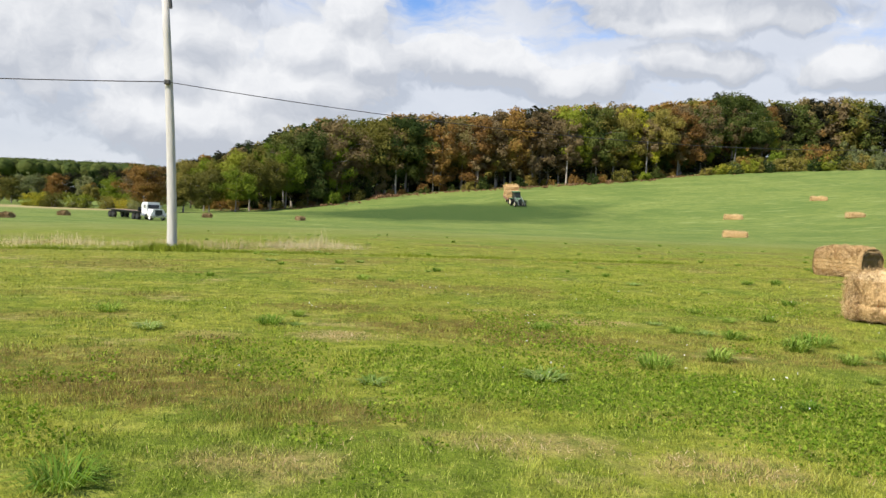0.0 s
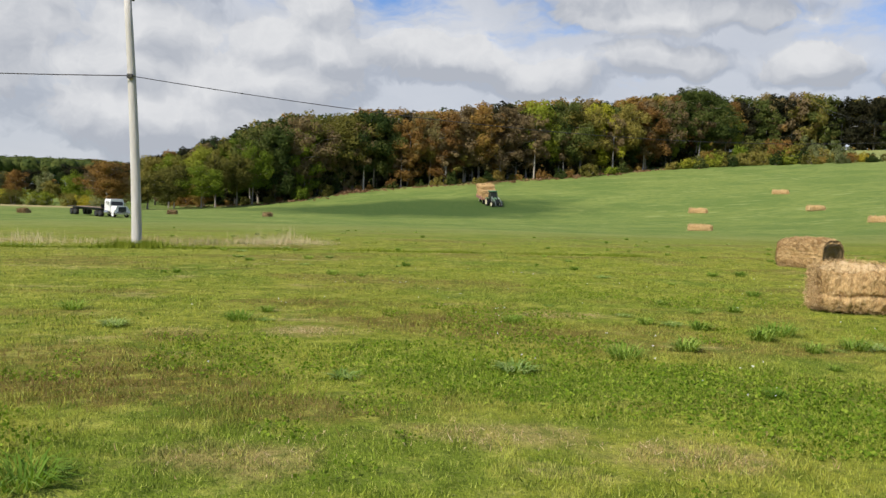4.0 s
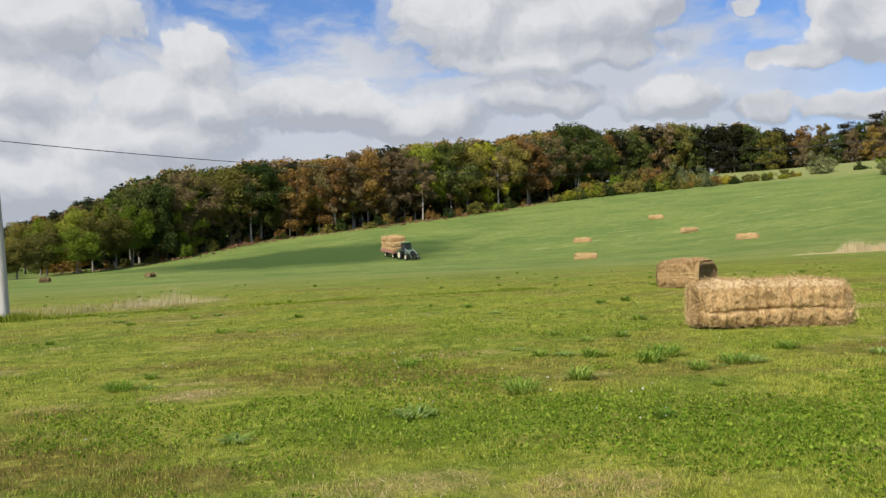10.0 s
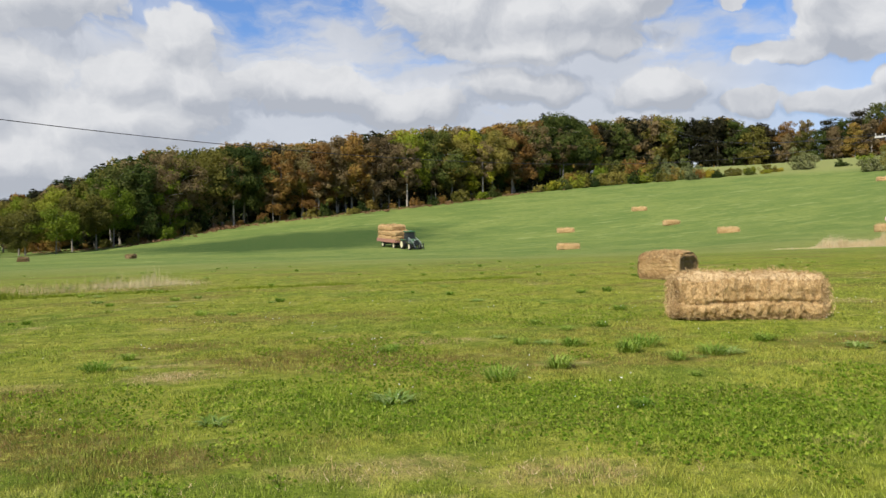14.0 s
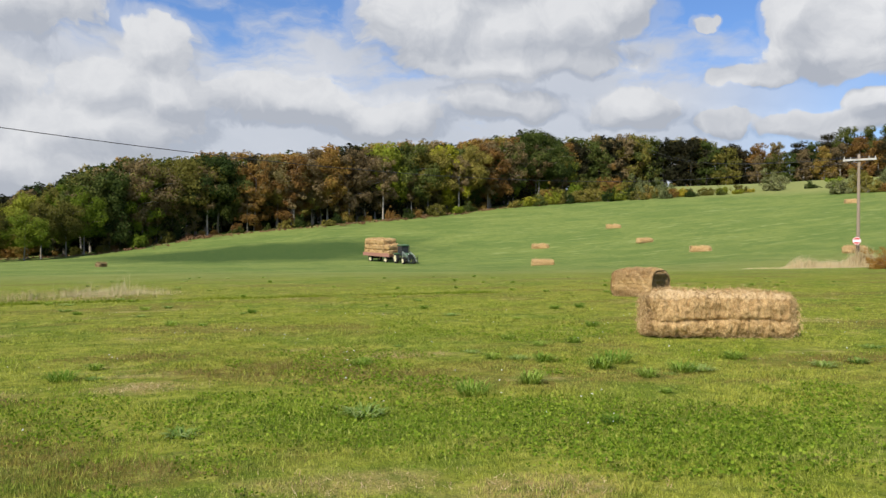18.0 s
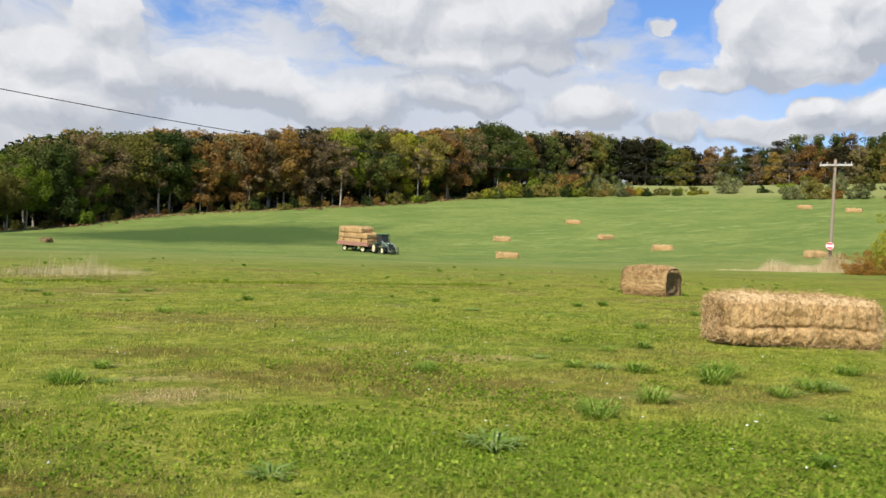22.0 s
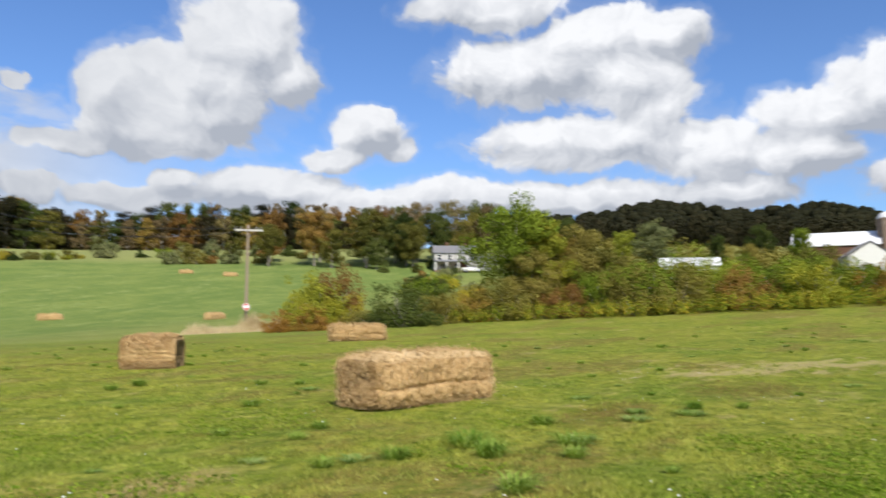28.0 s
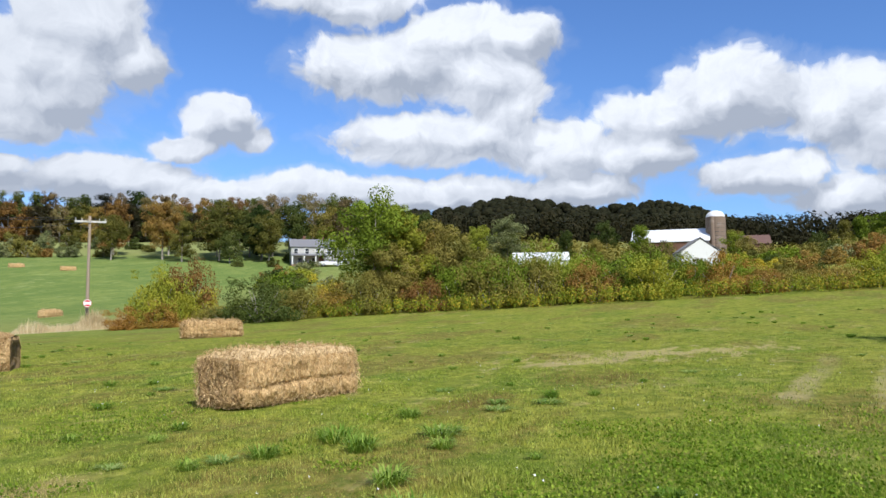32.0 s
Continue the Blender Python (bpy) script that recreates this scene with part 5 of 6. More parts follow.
# height of the woods' outline above the horizon as it stands over the meadow: azimuth, elevation
SKYLINE = [(-40, 0.6), (-28, 0.74), (-23, 1.55), (-21.3, 1.5), (-19.1, 2.26), (-16.5, 2.8), (-14.9, 3.5), (-13.1, 4.15), (-11.8, 5.07), (-9.1, 5.72), (-7.8, 6.0), (-3.2, 6.3), (1.1, 6.5), (2.9, 7.0), (7.2, 7.2), (10.9, 7.75), (13.7, 7.5), (17.7, 7.95), (20, 8.4), (21.7, 7.75),
           (26.4, 7.95), (28.5, 8.1), (30.8, 8.05), (33.4, 7.2), (35.1, 6.95), (36.2, 7.4), (38.9, 7.2), (40.8, 7.95), (45.9, 8.1), (49.4, 8.5), (52.7, 8.3), (56.2, 8.3), (61.8, 8.3), (70, 8.3)]


def outline_height(x, y):
    """How tall a tree at this place stands to reach the woods' outline."""
    az, d = math.degrees(math.atan2(x, y)), math.hypot(x, y)
    el = float(np.interp(az, [a for a, _ in SKYLINE], [e for _, e in SKYLINE]))
    return 1.49 + d * math.tan(radians(el)) - gz(x, y)


def build_trees():
    kinds, cheap, lanky = {}, {}, {}
    for i, tint in enumerate(("dark", "olive", "rust", "grey", "yellow", "lime", "black", "sage", "gold")):
        thin = tint == "grey"
        kinds[tint] = [tree_meshes(100 + 10 * i + k, 15.0, 5.3 + 0.7 * k, 10000 if thin else 15000, 0.165, LEAF[tint], 0.14 + 0.13 * k, thin, 16) for k in range(3)]
        cheap[tint] = [tree_meshes(200 + 10 * i, 15.0, 5.9, 4400, 0.28, LEAF[tint], 0.1, thin)]
        if tint in ("dark", "black", "olive", "grey", "rust"):
            lanky[tint] = [tree_meshes(260 + 10 * i + k, 15.0, 4.4, 6500, 0.165, LEAF[tint], 0.45, thin, 11) for k in range(2)]
    words = {"dark": "dark green", "olive": "olive green", "rust": "rust brown", "grey": "thinning grey-brown", "yellow": "bright yellow-green", "lime": "fresh green", "black": "deep green", "sage": "grey-green", "gold": "golden"}

    massed = collections.defaultdict(list)

    def tree(tint, x, y, size, rng, where, stretch=1.0, far=False, sets=None, mass=False):
        if mass:
            crown = cheap[tint][0][1]
            co = np.empty(len(crown.vertices) * 3, np.float32)
            crown.vertices.foreach_get("co", co)
            a = rng.random() * 2 * math.pi
            turn = np.array([[math.cos(a), -math.sin(a), 0], [math.sin(a), math.cos(a), 0], [0, 0, stretch]]) * size
            massed[tint].append(co.reshape(-1, 3) @ turn.T + np.array([x, y, gz(x, y) - 0.15]))
            return
        sets = (sets or (cheap if far else kinds))[tint]
        plant("tree", sets[rng.integers(len(sets))], x, y, f"{words[tint]} autumn tree {where}", "tree", "trees of the wood", rng.random() * 360, size, 0.15, stretch=stretch)

    def reaching(tint, x, y, share, rng, where, widest=1.25, **more):
        """A tree as tall as a share of the woods' outline at its place."""
        high = max(4.0, share * outline_height(x, y)) / 14.8
        wide = min(widest, max(0.55, high))
        tree(tint, x, y, wide, rng, where, high / wide, **more)

    rng = rand(11)
    # the front of the wood, tree by tree, from its west end
    west = [(-52, 154, "olive"), (-48, 153.5, "lime"), (-44.7, 152.7, "olive"), (-41.3, 151.8, "lime"), (-37.5, 150.9, "olive"), (-33.9, 150, "lime"), (-30.7, 149.2, "dark"), (-27.8, 150.9, "dark"), (-24.5, 153.8, "grey"), (-20.8, 157.1, "grey"), (-17.1, 160.4, "olive"), (-13.4, 163.6, "olive"),
            (-9.7, 164.5, "dark"), (-5.6, 165, "dark"), (-1.6, 165.6, "rust"), (2.7, 166.1, "grey"), (6.5, 166.7, "rust"), (10.6, 167.7, "grey")]
    east = [(15.1, 169.6, "rust"), (19.2, 171.3, "grey"), (23.9, 173.3, "grey"), (29.5, 175.7, "lime"), (34.6, 177.8, "dark"), (39.5, 180.3, "olive"), (45.3, 183.4, "yellow"), (51.6, 186.6, "olive"), (57.4, 189.7, "rust"), (64.2, 194.2, "grey"), (73.8, 201.7, "dark"), (79, 207, "dark"), (85.3, 216, "olive"),
            (90, 224, "dark"), (96, 233, "rust")]
    for i, (x, y, tint) in enumerate(west + east):
        reaching(tint, x + rng.normal() * 0.6, y + rng.normal() * 0.8 + 1.0, 0.9 + 0.1 * rng.random(), rng, "at the edge of the wood")
        # a lower neighbour, and bare stems just inside
        side = ("dark", "olive", "grey", "dark", "lime")[rng.integers(5)]
        reaching(side, x + 2.1 + rng.normal() * 0.5, y + 3.0 + rng.normal(), 0.55 + 0.25 * rng.random(), rng, "at the edge of the wood", 0.8, far=i % 2 == 0)
    for x, y, tint in (west + east)[6:30:2]:
        px, py = x + rng.normal() * 1.6, y - 1.2 + rng.normal() * 0.7
        reaching("grey", px, py, 0.5 + 0.4 * rng.random(), rng, "with a pale slender trunk", 0.9, sets=lanky)
    edge = [(-52, 154), (-30, 149), (-13, 164), (9, 167), (35, 178), (60, 191), (78, 205), (96, 232)]
    mixed = ["dark", "rust", "olive", "dark", "grey", "rust", "dark", "olive", "black"]
    for row in range(1, 4):
        for i, (x, y, nx, ny) in enumerate(along(edge, 5.2)):
            off = 6.5 * row + rng.normal() * 1.4
            reaching(mixed[rng.integers(len(mixed))], x + nx * off + rng.normal(), y + ny * off, 0.9 + 0.12 * rng.random(), rng, "inside the wood", 1.2, far=True, mass=row > 1)
    # the far wood behind the upper meadow
    far = [(96, 238), (120, 262), (150, 262), (182, 240), (203, 205), (216, 170), (228, 138)]
    for row in range(3):
        for i, (x, y, nx, ny) in enumerate(along(far, 5.6)):
            tint = ("black", "dark", "black", "rust", "black", "olive", "dark", "grey")[rng.integers(8)]
            px, py = x + nx * (7 * row + rng.normal()), y + ny * (7 * row + rng.normal())
            gap = math.degrees(math.atan2(px, py)) > 34.5
            if gap and row == 1:
                reaching(("dark", "black", "olive", "grey", "rust", "dark")[rng.integers(6)], px, py, 0.9 + 0.12 * rng.random(), rng, "above the far wood", 1.25, sets=lanky)
                reaching(tint, px + 2.5, py + 3.5, 0.66 + 0.14 * rng.random(), rng, "in the far wood", 1.3, far=True)
            else:
                reaching(tint, px, py, (0.66 if gap else 0.86) + 0.16 * rng.random(), rng, "in the far wood", 1.35, far=True, mass=row > 1)
    # trees standing free round the farmhouse
    free = [(138, 126, "rust", 0.84), (128, 118, "olive", 0.66), (134, 110, "rust", 0.86), (131, 103, "olive", 0.6), (136, 97.5, "olive", 0.9), (133, 93, "dark", 0.5), (142, 91, "dark", 0.86), (139, 87.5, "olive", 0.72),
            (160, 88, "grey", 0.95), (157, 80, "dark", 1.0), (150, 93, "grey", 0.95), (152, 74, "grey", 0.9), (156, 66, "lime", 0.85), (150, 66, "olive", 0.6), (168, 42, "lime", 0.5), (172, 30, "dark", 0.5), (160, 22, "olive", 0.45), (180, 14, "lime", 0.6),
            (177, -6.5, "lime", 0.5), (172, -8, "olive", 0.42), (190, -34, "lime", 0.6), (186, -42, "olive", 0.6), (196, -50, "dark", 0.55), (160, 48, "lime", 0.55), (195, -26, "dark", 0.45), (183, -29, "olive", 0.55), (200, -40, "lime", 0.6), (178, -40, "lime", 0.5), (185, 22, "dark", 0.6), (206, -8, "olive", 0.5), (149, 86, "dark", 0.85), (152, 80, "olive", 0.8), (147, 97, "dark", 0.8), (145, 104, "rust", 0.8), (156, 72, "dark", 0.8), (144, 116, "grey", 0.85), (160, 60, "dark", 0.7), (157, 98, "dark", 0.7), (160, 92, "olive", 0.6), (153, 103, "dark", 0.7)]
    for x, y, tint, s in free:
        tree(tint, x, y, s, rng, "near the farmhouse")
    tree("sage", 152, 39.5, 0.86, rng, "with a rounded crown behind the hedge", 0.85)
    # unseen tree, added only to throw a shadow on the eastern slope
    tree("dark", 16.8, -3.8, 0.38, rng, "out of view, added for its shadow")
    # tall trees that stand over the hedge
    for x, y, tint, s, high in ((51.2, 28.0, "lime", 0.60, 1.0), (51.6, 25.4, "gold", 0.46, 1.1), (52.6, 24.6, "rust", 0.36, 1.15), (53.4, 23.6, "olive", 0.44, 1.05), (49.6, 25.8, "olive", 0.36, 1.0), (53.6, 21.4, "olive", 0.34, 1.0)):
        tree(tint, x, y, s, rng, "standing over the hedge", high)
    # the west end: olive trees standing forward, brown scrub, dark woods behind
    for x, y, tint, high in ((-44.5, 113, "rust", 8.0), (-41.5, 121, "olive", 6.5), (-40.5, 131, "olive", 8.4), (-36.5, 133, "lime", 8.0), (-35.6, 139, "olive", 9.4), (-32.5, 142, "olive", 9.8), (-30.5, 146, "lime", 11.0), (-46.5, 118, "grey", 7.0), (-43, 136, "olive", 8.0), (-39, 144, "rust", 8.6), (-49, 124, "olive", 6.4)):
        tree(tint, x, y, 0.55 + 0.1 * rng.random(), rng, "at the west end of the wood", high / 15.4 / 0.6)
    for i, (x, y, nx, ny) in enumerate(along([(-130, 128), (-100, 140), (-76, 146), (-58, 146), (-46, 146)], 4.6)):
        for row in range(3):
            tree(("olive", "rust", "grey", "olive", "sage", "lime")[rng.integers(6)], x + nx * (row * 7 + rng.normal() * 2), y + ny * (row * 7 + rng.normal() * 2), 0.30 + 0.13 * rng.random(), rng, "in the low western scrub", 1.0, row > 0, mass=row > 0)
    for row in range(3):
        for i, (x, y, nx, ny) in enumerate(along([(-175, 190), (-140, 205), (-100, 205), (-70, 190), (-48, 170)], 5.5)):
            reaching(("black", "dark", "black")[rng.integers(3)], x + nx * 7 * row + rng.normal() * 2, y + ny * 7 * row + rng.normal() * 2, 0.84 + 0.2 * rng.random(), rng, "on the western skyline", 1.0, far=True, mass=row > 0)
    for tint, crowns in massed.items():
        v = np.concatenate(crowns)
        tagged(new("far_woods", mesh_of("far_woods", v, np.arange(len(v)).reshape(-1, 3), LEAF[tint])), f"{words[tint]} crowns massed deep in the woods", "woods", kind="stuff")
    # brambles and saplings between the trunks, near-black to paint in the wood's shade
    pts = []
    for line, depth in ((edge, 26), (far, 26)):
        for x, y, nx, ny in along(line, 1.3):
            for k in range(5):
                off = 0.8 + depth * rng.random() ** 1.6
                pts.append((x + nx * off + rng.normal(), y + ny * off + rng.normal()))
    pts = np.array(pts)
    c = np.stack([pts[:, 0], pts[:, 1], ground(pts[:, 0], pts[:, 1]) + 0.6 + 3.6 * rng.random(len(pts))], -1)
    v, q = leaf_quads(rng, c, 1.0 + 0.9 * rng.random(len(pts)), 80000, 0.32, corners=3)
    tagged(new("undergrowth", mesh_of("undergrowth", v, q, LEAF["black"])), "brambles and saplings between the trunks, shade painted into near-black leaves", "undergrowth", kind="stuff")


def build_ridges():
    """Wooded hills far behind the farm and in the west, as one mass of crowns each."""
    def ridge(a0, a1, dist, high, drop, n, tint, seed, label):
        rng = rand(seed)
        f = rng.random(n)
        az = np.radians(a0 + (a1 - a0) * f)
        depth = rng.random(n)
        d = dist * (1 + 0.35 * depth)
        x, y = d * np.sin(az) - 2, d * np.cos(az) + 5
        edge_f = f if drop > 0 else 1 - f
        top = high * (0.8 + 0.2 * np.clip(f / 0.25, 0, 1)) * (1 - abs(drop) * np.clip((edge_f - 0.55) / 0.45, 0, 1) ** 2) * (1 + 0.05 * np.sin(f * 19 + seed))
        z = 8 + (top * 1.35 - 8) * depth
        c, r = np.stack([x, y, z], -1), 2.8 + 2.4 * rng.random(n)
        v, q = leaf_quads(rng, c, r, n * 110, 0.62, inner=0.15, corners=3, stray=0.32)
        bv, bf = ball_cores(rng, c, r * 0.88)
        q = np.concatenate([q, bf + len(v)])
        v = np.concatenate([v, bv])
        tagged(new("far_woods", mesh_of("far_woods", v, q, LEAF[tint])), label, "woods", kind="stuff")
        # the hill below the crowns
        m, k = 60, 8
        hv, hf = [], []
        for i in range(m + 1):
            g = i / m
            e = g if drop > 0 else 1 - g
            t = high * (0.8 + 0.2 * min(1.0, g / 0.25)) * (1 - abs(drop) * max(0.0, (e - 0.55) / 0.45) ** 2) * (1 + 0.05 * math.sin(g * 19 + seed))
            for j in range(k + 1):
                w = j / k
                a, r = radians(a0 + (a1 - a0) * g), dist * (1 + 0.35 * min(w, 1.0))
                hv.append((r * math.sin(a) - 2, r * math.cos(a) + 5, 3 + (t * 1.35 - 6) * w + 2 * noise.noise((g * 30, w * 6, seed))))
        for i in range(m):
            for j in range(k):
                hf.append((i * (k + 1) + j, (i + 1) * (k + 1) + j, (i + 1) * (k + 1) + j + 1, i * (k + 1) + j + 1))
        tagged(new("backdrop", mesh_of("backdrop", hv, hf, LEAF[tint], True)), "hillside below distant woods", "hill", kind="structure")

    # ridge and woods below: cloud shade painted as a near-black leaf tint
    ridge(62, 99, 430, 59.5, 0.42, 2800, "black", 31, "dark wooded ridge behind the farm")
    # dark trees in front of the ridge, down to the scrub
    rng = rand(35)
    n = 900
    az, d = np.radians(63 + 47 * rng.random(n)), 215 + 45 * rng.random(n)
    x, y = d * np.sin(az) - 2, d * np.cos(az) + 5
    c = np.stack([x, y, ground(x, y) + 1 + 5.5 * rng.random(n)], -1)
    v, q = leaf_quads(rng, c, 2.2 + 1.4 * rng.random(n), 45000, 0.5, inner=0.2, corners=3, stray=0.34)
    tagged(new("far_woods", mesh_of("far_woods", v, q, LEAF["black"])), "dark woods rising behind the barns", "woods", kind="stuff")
    n = 420
    az, d = np.radians(67 + 38 * rng.random(n)), 168 + 40 * rng.random(n)
    x, y = d * np.sin(az) - 2, d * np.cos(az) + 5
    clear = (np.hypot(x - 187, y - 7) > 13) & (np.hypot(x - 186, y + 3) > 6)
    x, y = x[clear], y[clear]
    c = np.stack([x, y, ground(x, y) + 0.6 + 1.8 * rng.random(len(x))], -1)
    v, q = leaf_quads(rng, c, 1.3 + 1.1 * rng.random(len(x)), 26000, 0.3, inner=0.3, corners=3, stray=0.4)
    tagged(new("scrub", mesh_of("scrub", v, q, LEAF["olive"])), "olive scrub on the slope behind the farm", "scrub", kind="stuff")
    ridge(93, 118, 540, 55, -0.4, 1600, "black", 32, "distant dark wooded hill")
    ridge(-50, -10, 360, 9, 0.3, 800, "dark", 33, "low distant woods in the west")


def build_hedge():
    sets = {}
    for i, tint in enumerate(("dark", "olive", "orange", "lime", "sage", "gold", "rust")):
        sets[tint] = [bush_meshes(300 + 10 * i + k, 4.6, 3.4, 10500, 0.062, BRIGHT_SHRUB[tint], 12, 3) for k in range(2)]
    words = {"dark": "dark green", "olive": "olive green", "orange": "orange and rust", "lime": "light green", "sage": "grey-green", "gold": "yellow-flecked green", "rust": "russet"}
    rng = rand(21)

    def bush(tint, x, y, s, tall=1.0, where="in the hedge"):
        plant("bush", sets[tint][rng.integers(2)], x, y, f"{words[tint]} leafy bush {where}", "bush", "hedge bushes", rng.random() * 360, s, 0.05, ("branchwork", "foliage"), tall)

    listed = [(36.9, 38.6, "orange", 0.55, 0.85), (38.6, 37.4, "orange", 0.7, 0.75), (40.0, 38.6, "gold", 0.95, 1.4), (42.2, 38.0, "rust", 0.85, 1.65), (41.8, 39.4, "olive", 0.75, 1.5), (38.4, 38.2, "lime", 0.55, 0.8), (41.4, 37.0, "gold", 0.75, 1.1), (39.4, 37.9, "orange", 0.6, 1.0), (41.0, 35.4, "olive", 0.6, 0.7),
              (42.4, 32.4, "dark", 1.05, 1.0), (40.8, 34.0, "dark", 0.55, 0.75), (45.0, 31.0, "olive", 0.8, 0.95), (47.0, 29.5, "orange", 0.75, 1.0), (48.0, 27.5, "olive", 0.95, 1.1), (50.0, 31.0, "gold", 0.9, 1.1),
              (49.4, 26.2, "olive", 0.9, 1.1), (49.2, 23.2, "rust", 0.8, 1.0), (50.5, 21.0, "lime", 0.95, 1.3), (49.5, 18.5, "olive", 1.0, 1.2), (51.0, 17.5, "lime", 1.1, 1.35),
              (50.0, 15.5, "olive", 0.95, 1.15), (51.5, 13.5, "gold", 0.95, 1.15), (51.0, 11.5, "rust", 0.9, 1.0), (52.5, 9.5, "lime", 1.1, 1.15), (51.0, 7.5, "gold", 1.0, 1.05), (53.5, 5.0, "lime", 0.95, 1.0), (52.5, 3.0, "orange", 0.9, 1.0),
              (52.0, 0.5, "rust", 0.75, 0.75), (53.0, -1.5, "olive", 0.7, 0.7), (52.5, -4.0, "rust", 0.75, 0.75), (52.5, -6.5, "gold", 0.9, 0.9), (53.0, -9.0, "lime", 0.95, 0.95), (52.0, -12.0, "olive", 0.9, 0.9), (53.0, -15.5, "gold", 0.95, 0.95),
              (56.0, 14.0, "lime", 1.1, 1.35), (57.5, 8.0, "olive", 1.1, 1.2), (58.0, 18.5, "lime", 1.0, 1.3), (58.0, 2.0, "lime", 0.95, 1.0), (57.0, -3.5, "dark", 0.7, 0.7), (59.0, -10.0, "lime", 1.0, 1.05), (58.0, -17.0, "olive", 1.0, 1.0)]
    for x, y, tint, s, tall in listed:
        bush(tint, x, y, s, tall)
    # shrubs along the crest of the hay field
    crest = [(70, 186, "dark", 0.9), (76, 188, "olive", 1.2), (82, 187, "olive", 1.5), (90, 184, "gold", 1.3), (95, 181, "olive", 1.0), (101, 178, "sage", 1.0), (107, 176, "dark", 0.7), (114, 173, "dark", 0.55), (121, 175, "olive", 0.9),
             (128, 171, "sage", 1.5), (134, 165, "dark", 0.7), (137, 160, "lime", 1.0), (141, 157, "olive", 1.4), (145, 152, "sage", 1.3), (149, 148, "olive", 1.4), (152, 142, "sage", 1.2), (155, 134, "dark", 1.2), (40, 175, "olive", 1.0), (33, 172, "dark", 0.7), (46, 178, "lime", 0.9),
             (150, 126, "olive", 0.8), (126, 138, "olive", 1.25), (123, 142, "sage", 1.2), (130.5, 131, "sage", 1.2), (134, 125, "olive", 0.9), (128, 135, "rust", 0.9), (-22, 150, "lime", 0.9), (14, 164, "olive", 0.7), (142, 84.5, "dark", 0.7), (133, 75, "dark", 0.7), (131, 82, "olive", 0.6), (128, 88, "dark", 0.6)]

    small = {t: bush_meshes(700 + 10 * i, 4.4, 3.2, 3200, 0.13, LEAF[t], corners=3) for i, t in enumerate(("dark", "olive", "rust", "gold", "sage", "lime"))}
    for i, (x, y, nx, ny) in enumerate(along([(64, 187), (84, 189), (104, 180), (122, 174)], 2.3)):
        tint = ("dark", "olive", "rust", "gold", "sage")[rng.integers(5)]
        plant("bush", small[tint], x + rng.normal() * 1.5, y + rng.normal() * 1.5, f"{words[tint]} bush along the crest of the field", "bush", "crest bushes", rng.random() * 360, (1.2 - 0.02 * i) * (0.5 + 0.6 * rng.random()), 0.05, ("branchwork", "foliage"), 0.8 + 0.6 * rng.random())
    for i, (x, y, nx, ny) in enumerate(along([(-48, 152), (-30, 147), (-13, 161.5), (9, 164.5), (35, 175.5), (60, 188.5)], 2.5)):
        tint = ("dark", "olive", "rust", "rust", "dark", "rust")[rng.integers(6)]
        plant("bush", small[tint], x + rng.normal() * 1.2, y + rng.normal() * 0.8 + 0.6, f"{words[tint]} bush at the foot of the wood", "bush", "wood edge bushes", rng.random() * 360, 0.35 + 0.55 * rng.random() ** 2, 0.05, ("branchwork", "foliage"), 0.9 + 0.5 * rng.random())
    thicket = [(79, 193, "olive", 1.1), (83, 192.5, "lime", 1.35), (86, 193, "olive", 1.7), (89, 192, "olive", 1.6), (91.5, 191, "rust", 1.75), (94, 190, "gold", 1.3), (96.5, 189, "olive", 1.5), (99, 187.5, "sage", 1.4), (101.5, 186, "olive", 1.0), (104, 184, "sage", 1.2), (75, 194, "dark", 1.0), (71, 191, "olive", 0.9), (93, 193.5, "dark", 1.6), (88, 195.5, "dark", 1.6)]
    for x, y, tint, s in thicket:
        plant("bush", small[tint], x, y, f"{words[tint]} tall shrub where the wood meets the crest", "bush", "crest bushes", rng.random() * 360, s, 0.05, ("branchwork", "foliage"), 1.15 + 0.25 * rng.random())
    for x, y, tint, s in crest:
        plant("bush", small[tint], x, y, f"{words[tint]} rounded bush along the crest of the field", "bush", "crest bushes", rng.random() * 360, s, 0.05, ("branchwork", "foliage"), 0.75 + 0.4 * rng.random())
    for i, (x, y, nx, ny) in enumerate(along([(-120, 112), (-90, 124), (-66, 130), (-48, 132)], 3.6)):
        bush(("olive", "gold", "rust", "sage")[rng.integers(4)], x + rng.normal() * 2, y + rng.normal() * 2, 0.7 + 0.5 * rng.random(), 0.8, "in the low western scrub")

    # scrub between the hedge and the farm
    rough = {t: [bush_meshes(500 + 10 * i, 4.8, 3.0, 4200, 0.125, BRIGHT_SHRUB[t], corners=3)] for i, t in enumerate(("dark", "olive", "lime", "sage", "gold", "rust"))}
    for i in range(75):
        az, d = radians(60 + 50 * rng.random()), 66 + 95 * rng.random()
        x, y = -2.7 + d * math.sin(az), 6 + d * math.cos(az)
        tint = ("olive", "lime", "dark", "gold", "rust", "olive", "sage", "lime")[rng.integers(8)]
        near_house = math.hypot(x - 140, y - 77) < 17 or math.hypot(x - 164, y - 2) < 9 or math.hypot(x - 146, y - 31) < 7
        s = (0.6 if d < 100 else 0.95) * (0.8 + 0.6 * rng.random())
        if not near_house:
            plant("bush", rough[tint][0], x, y, f"{words[tint]} bush in the scrub before the farm", "bush", "scrub bushes", rng.random() * 360, s, 0.05, ("branchwork", "foliage"), 0.9)

    # goldenrod and tall weeds at the foot of the hedge
    v, q = [], 0
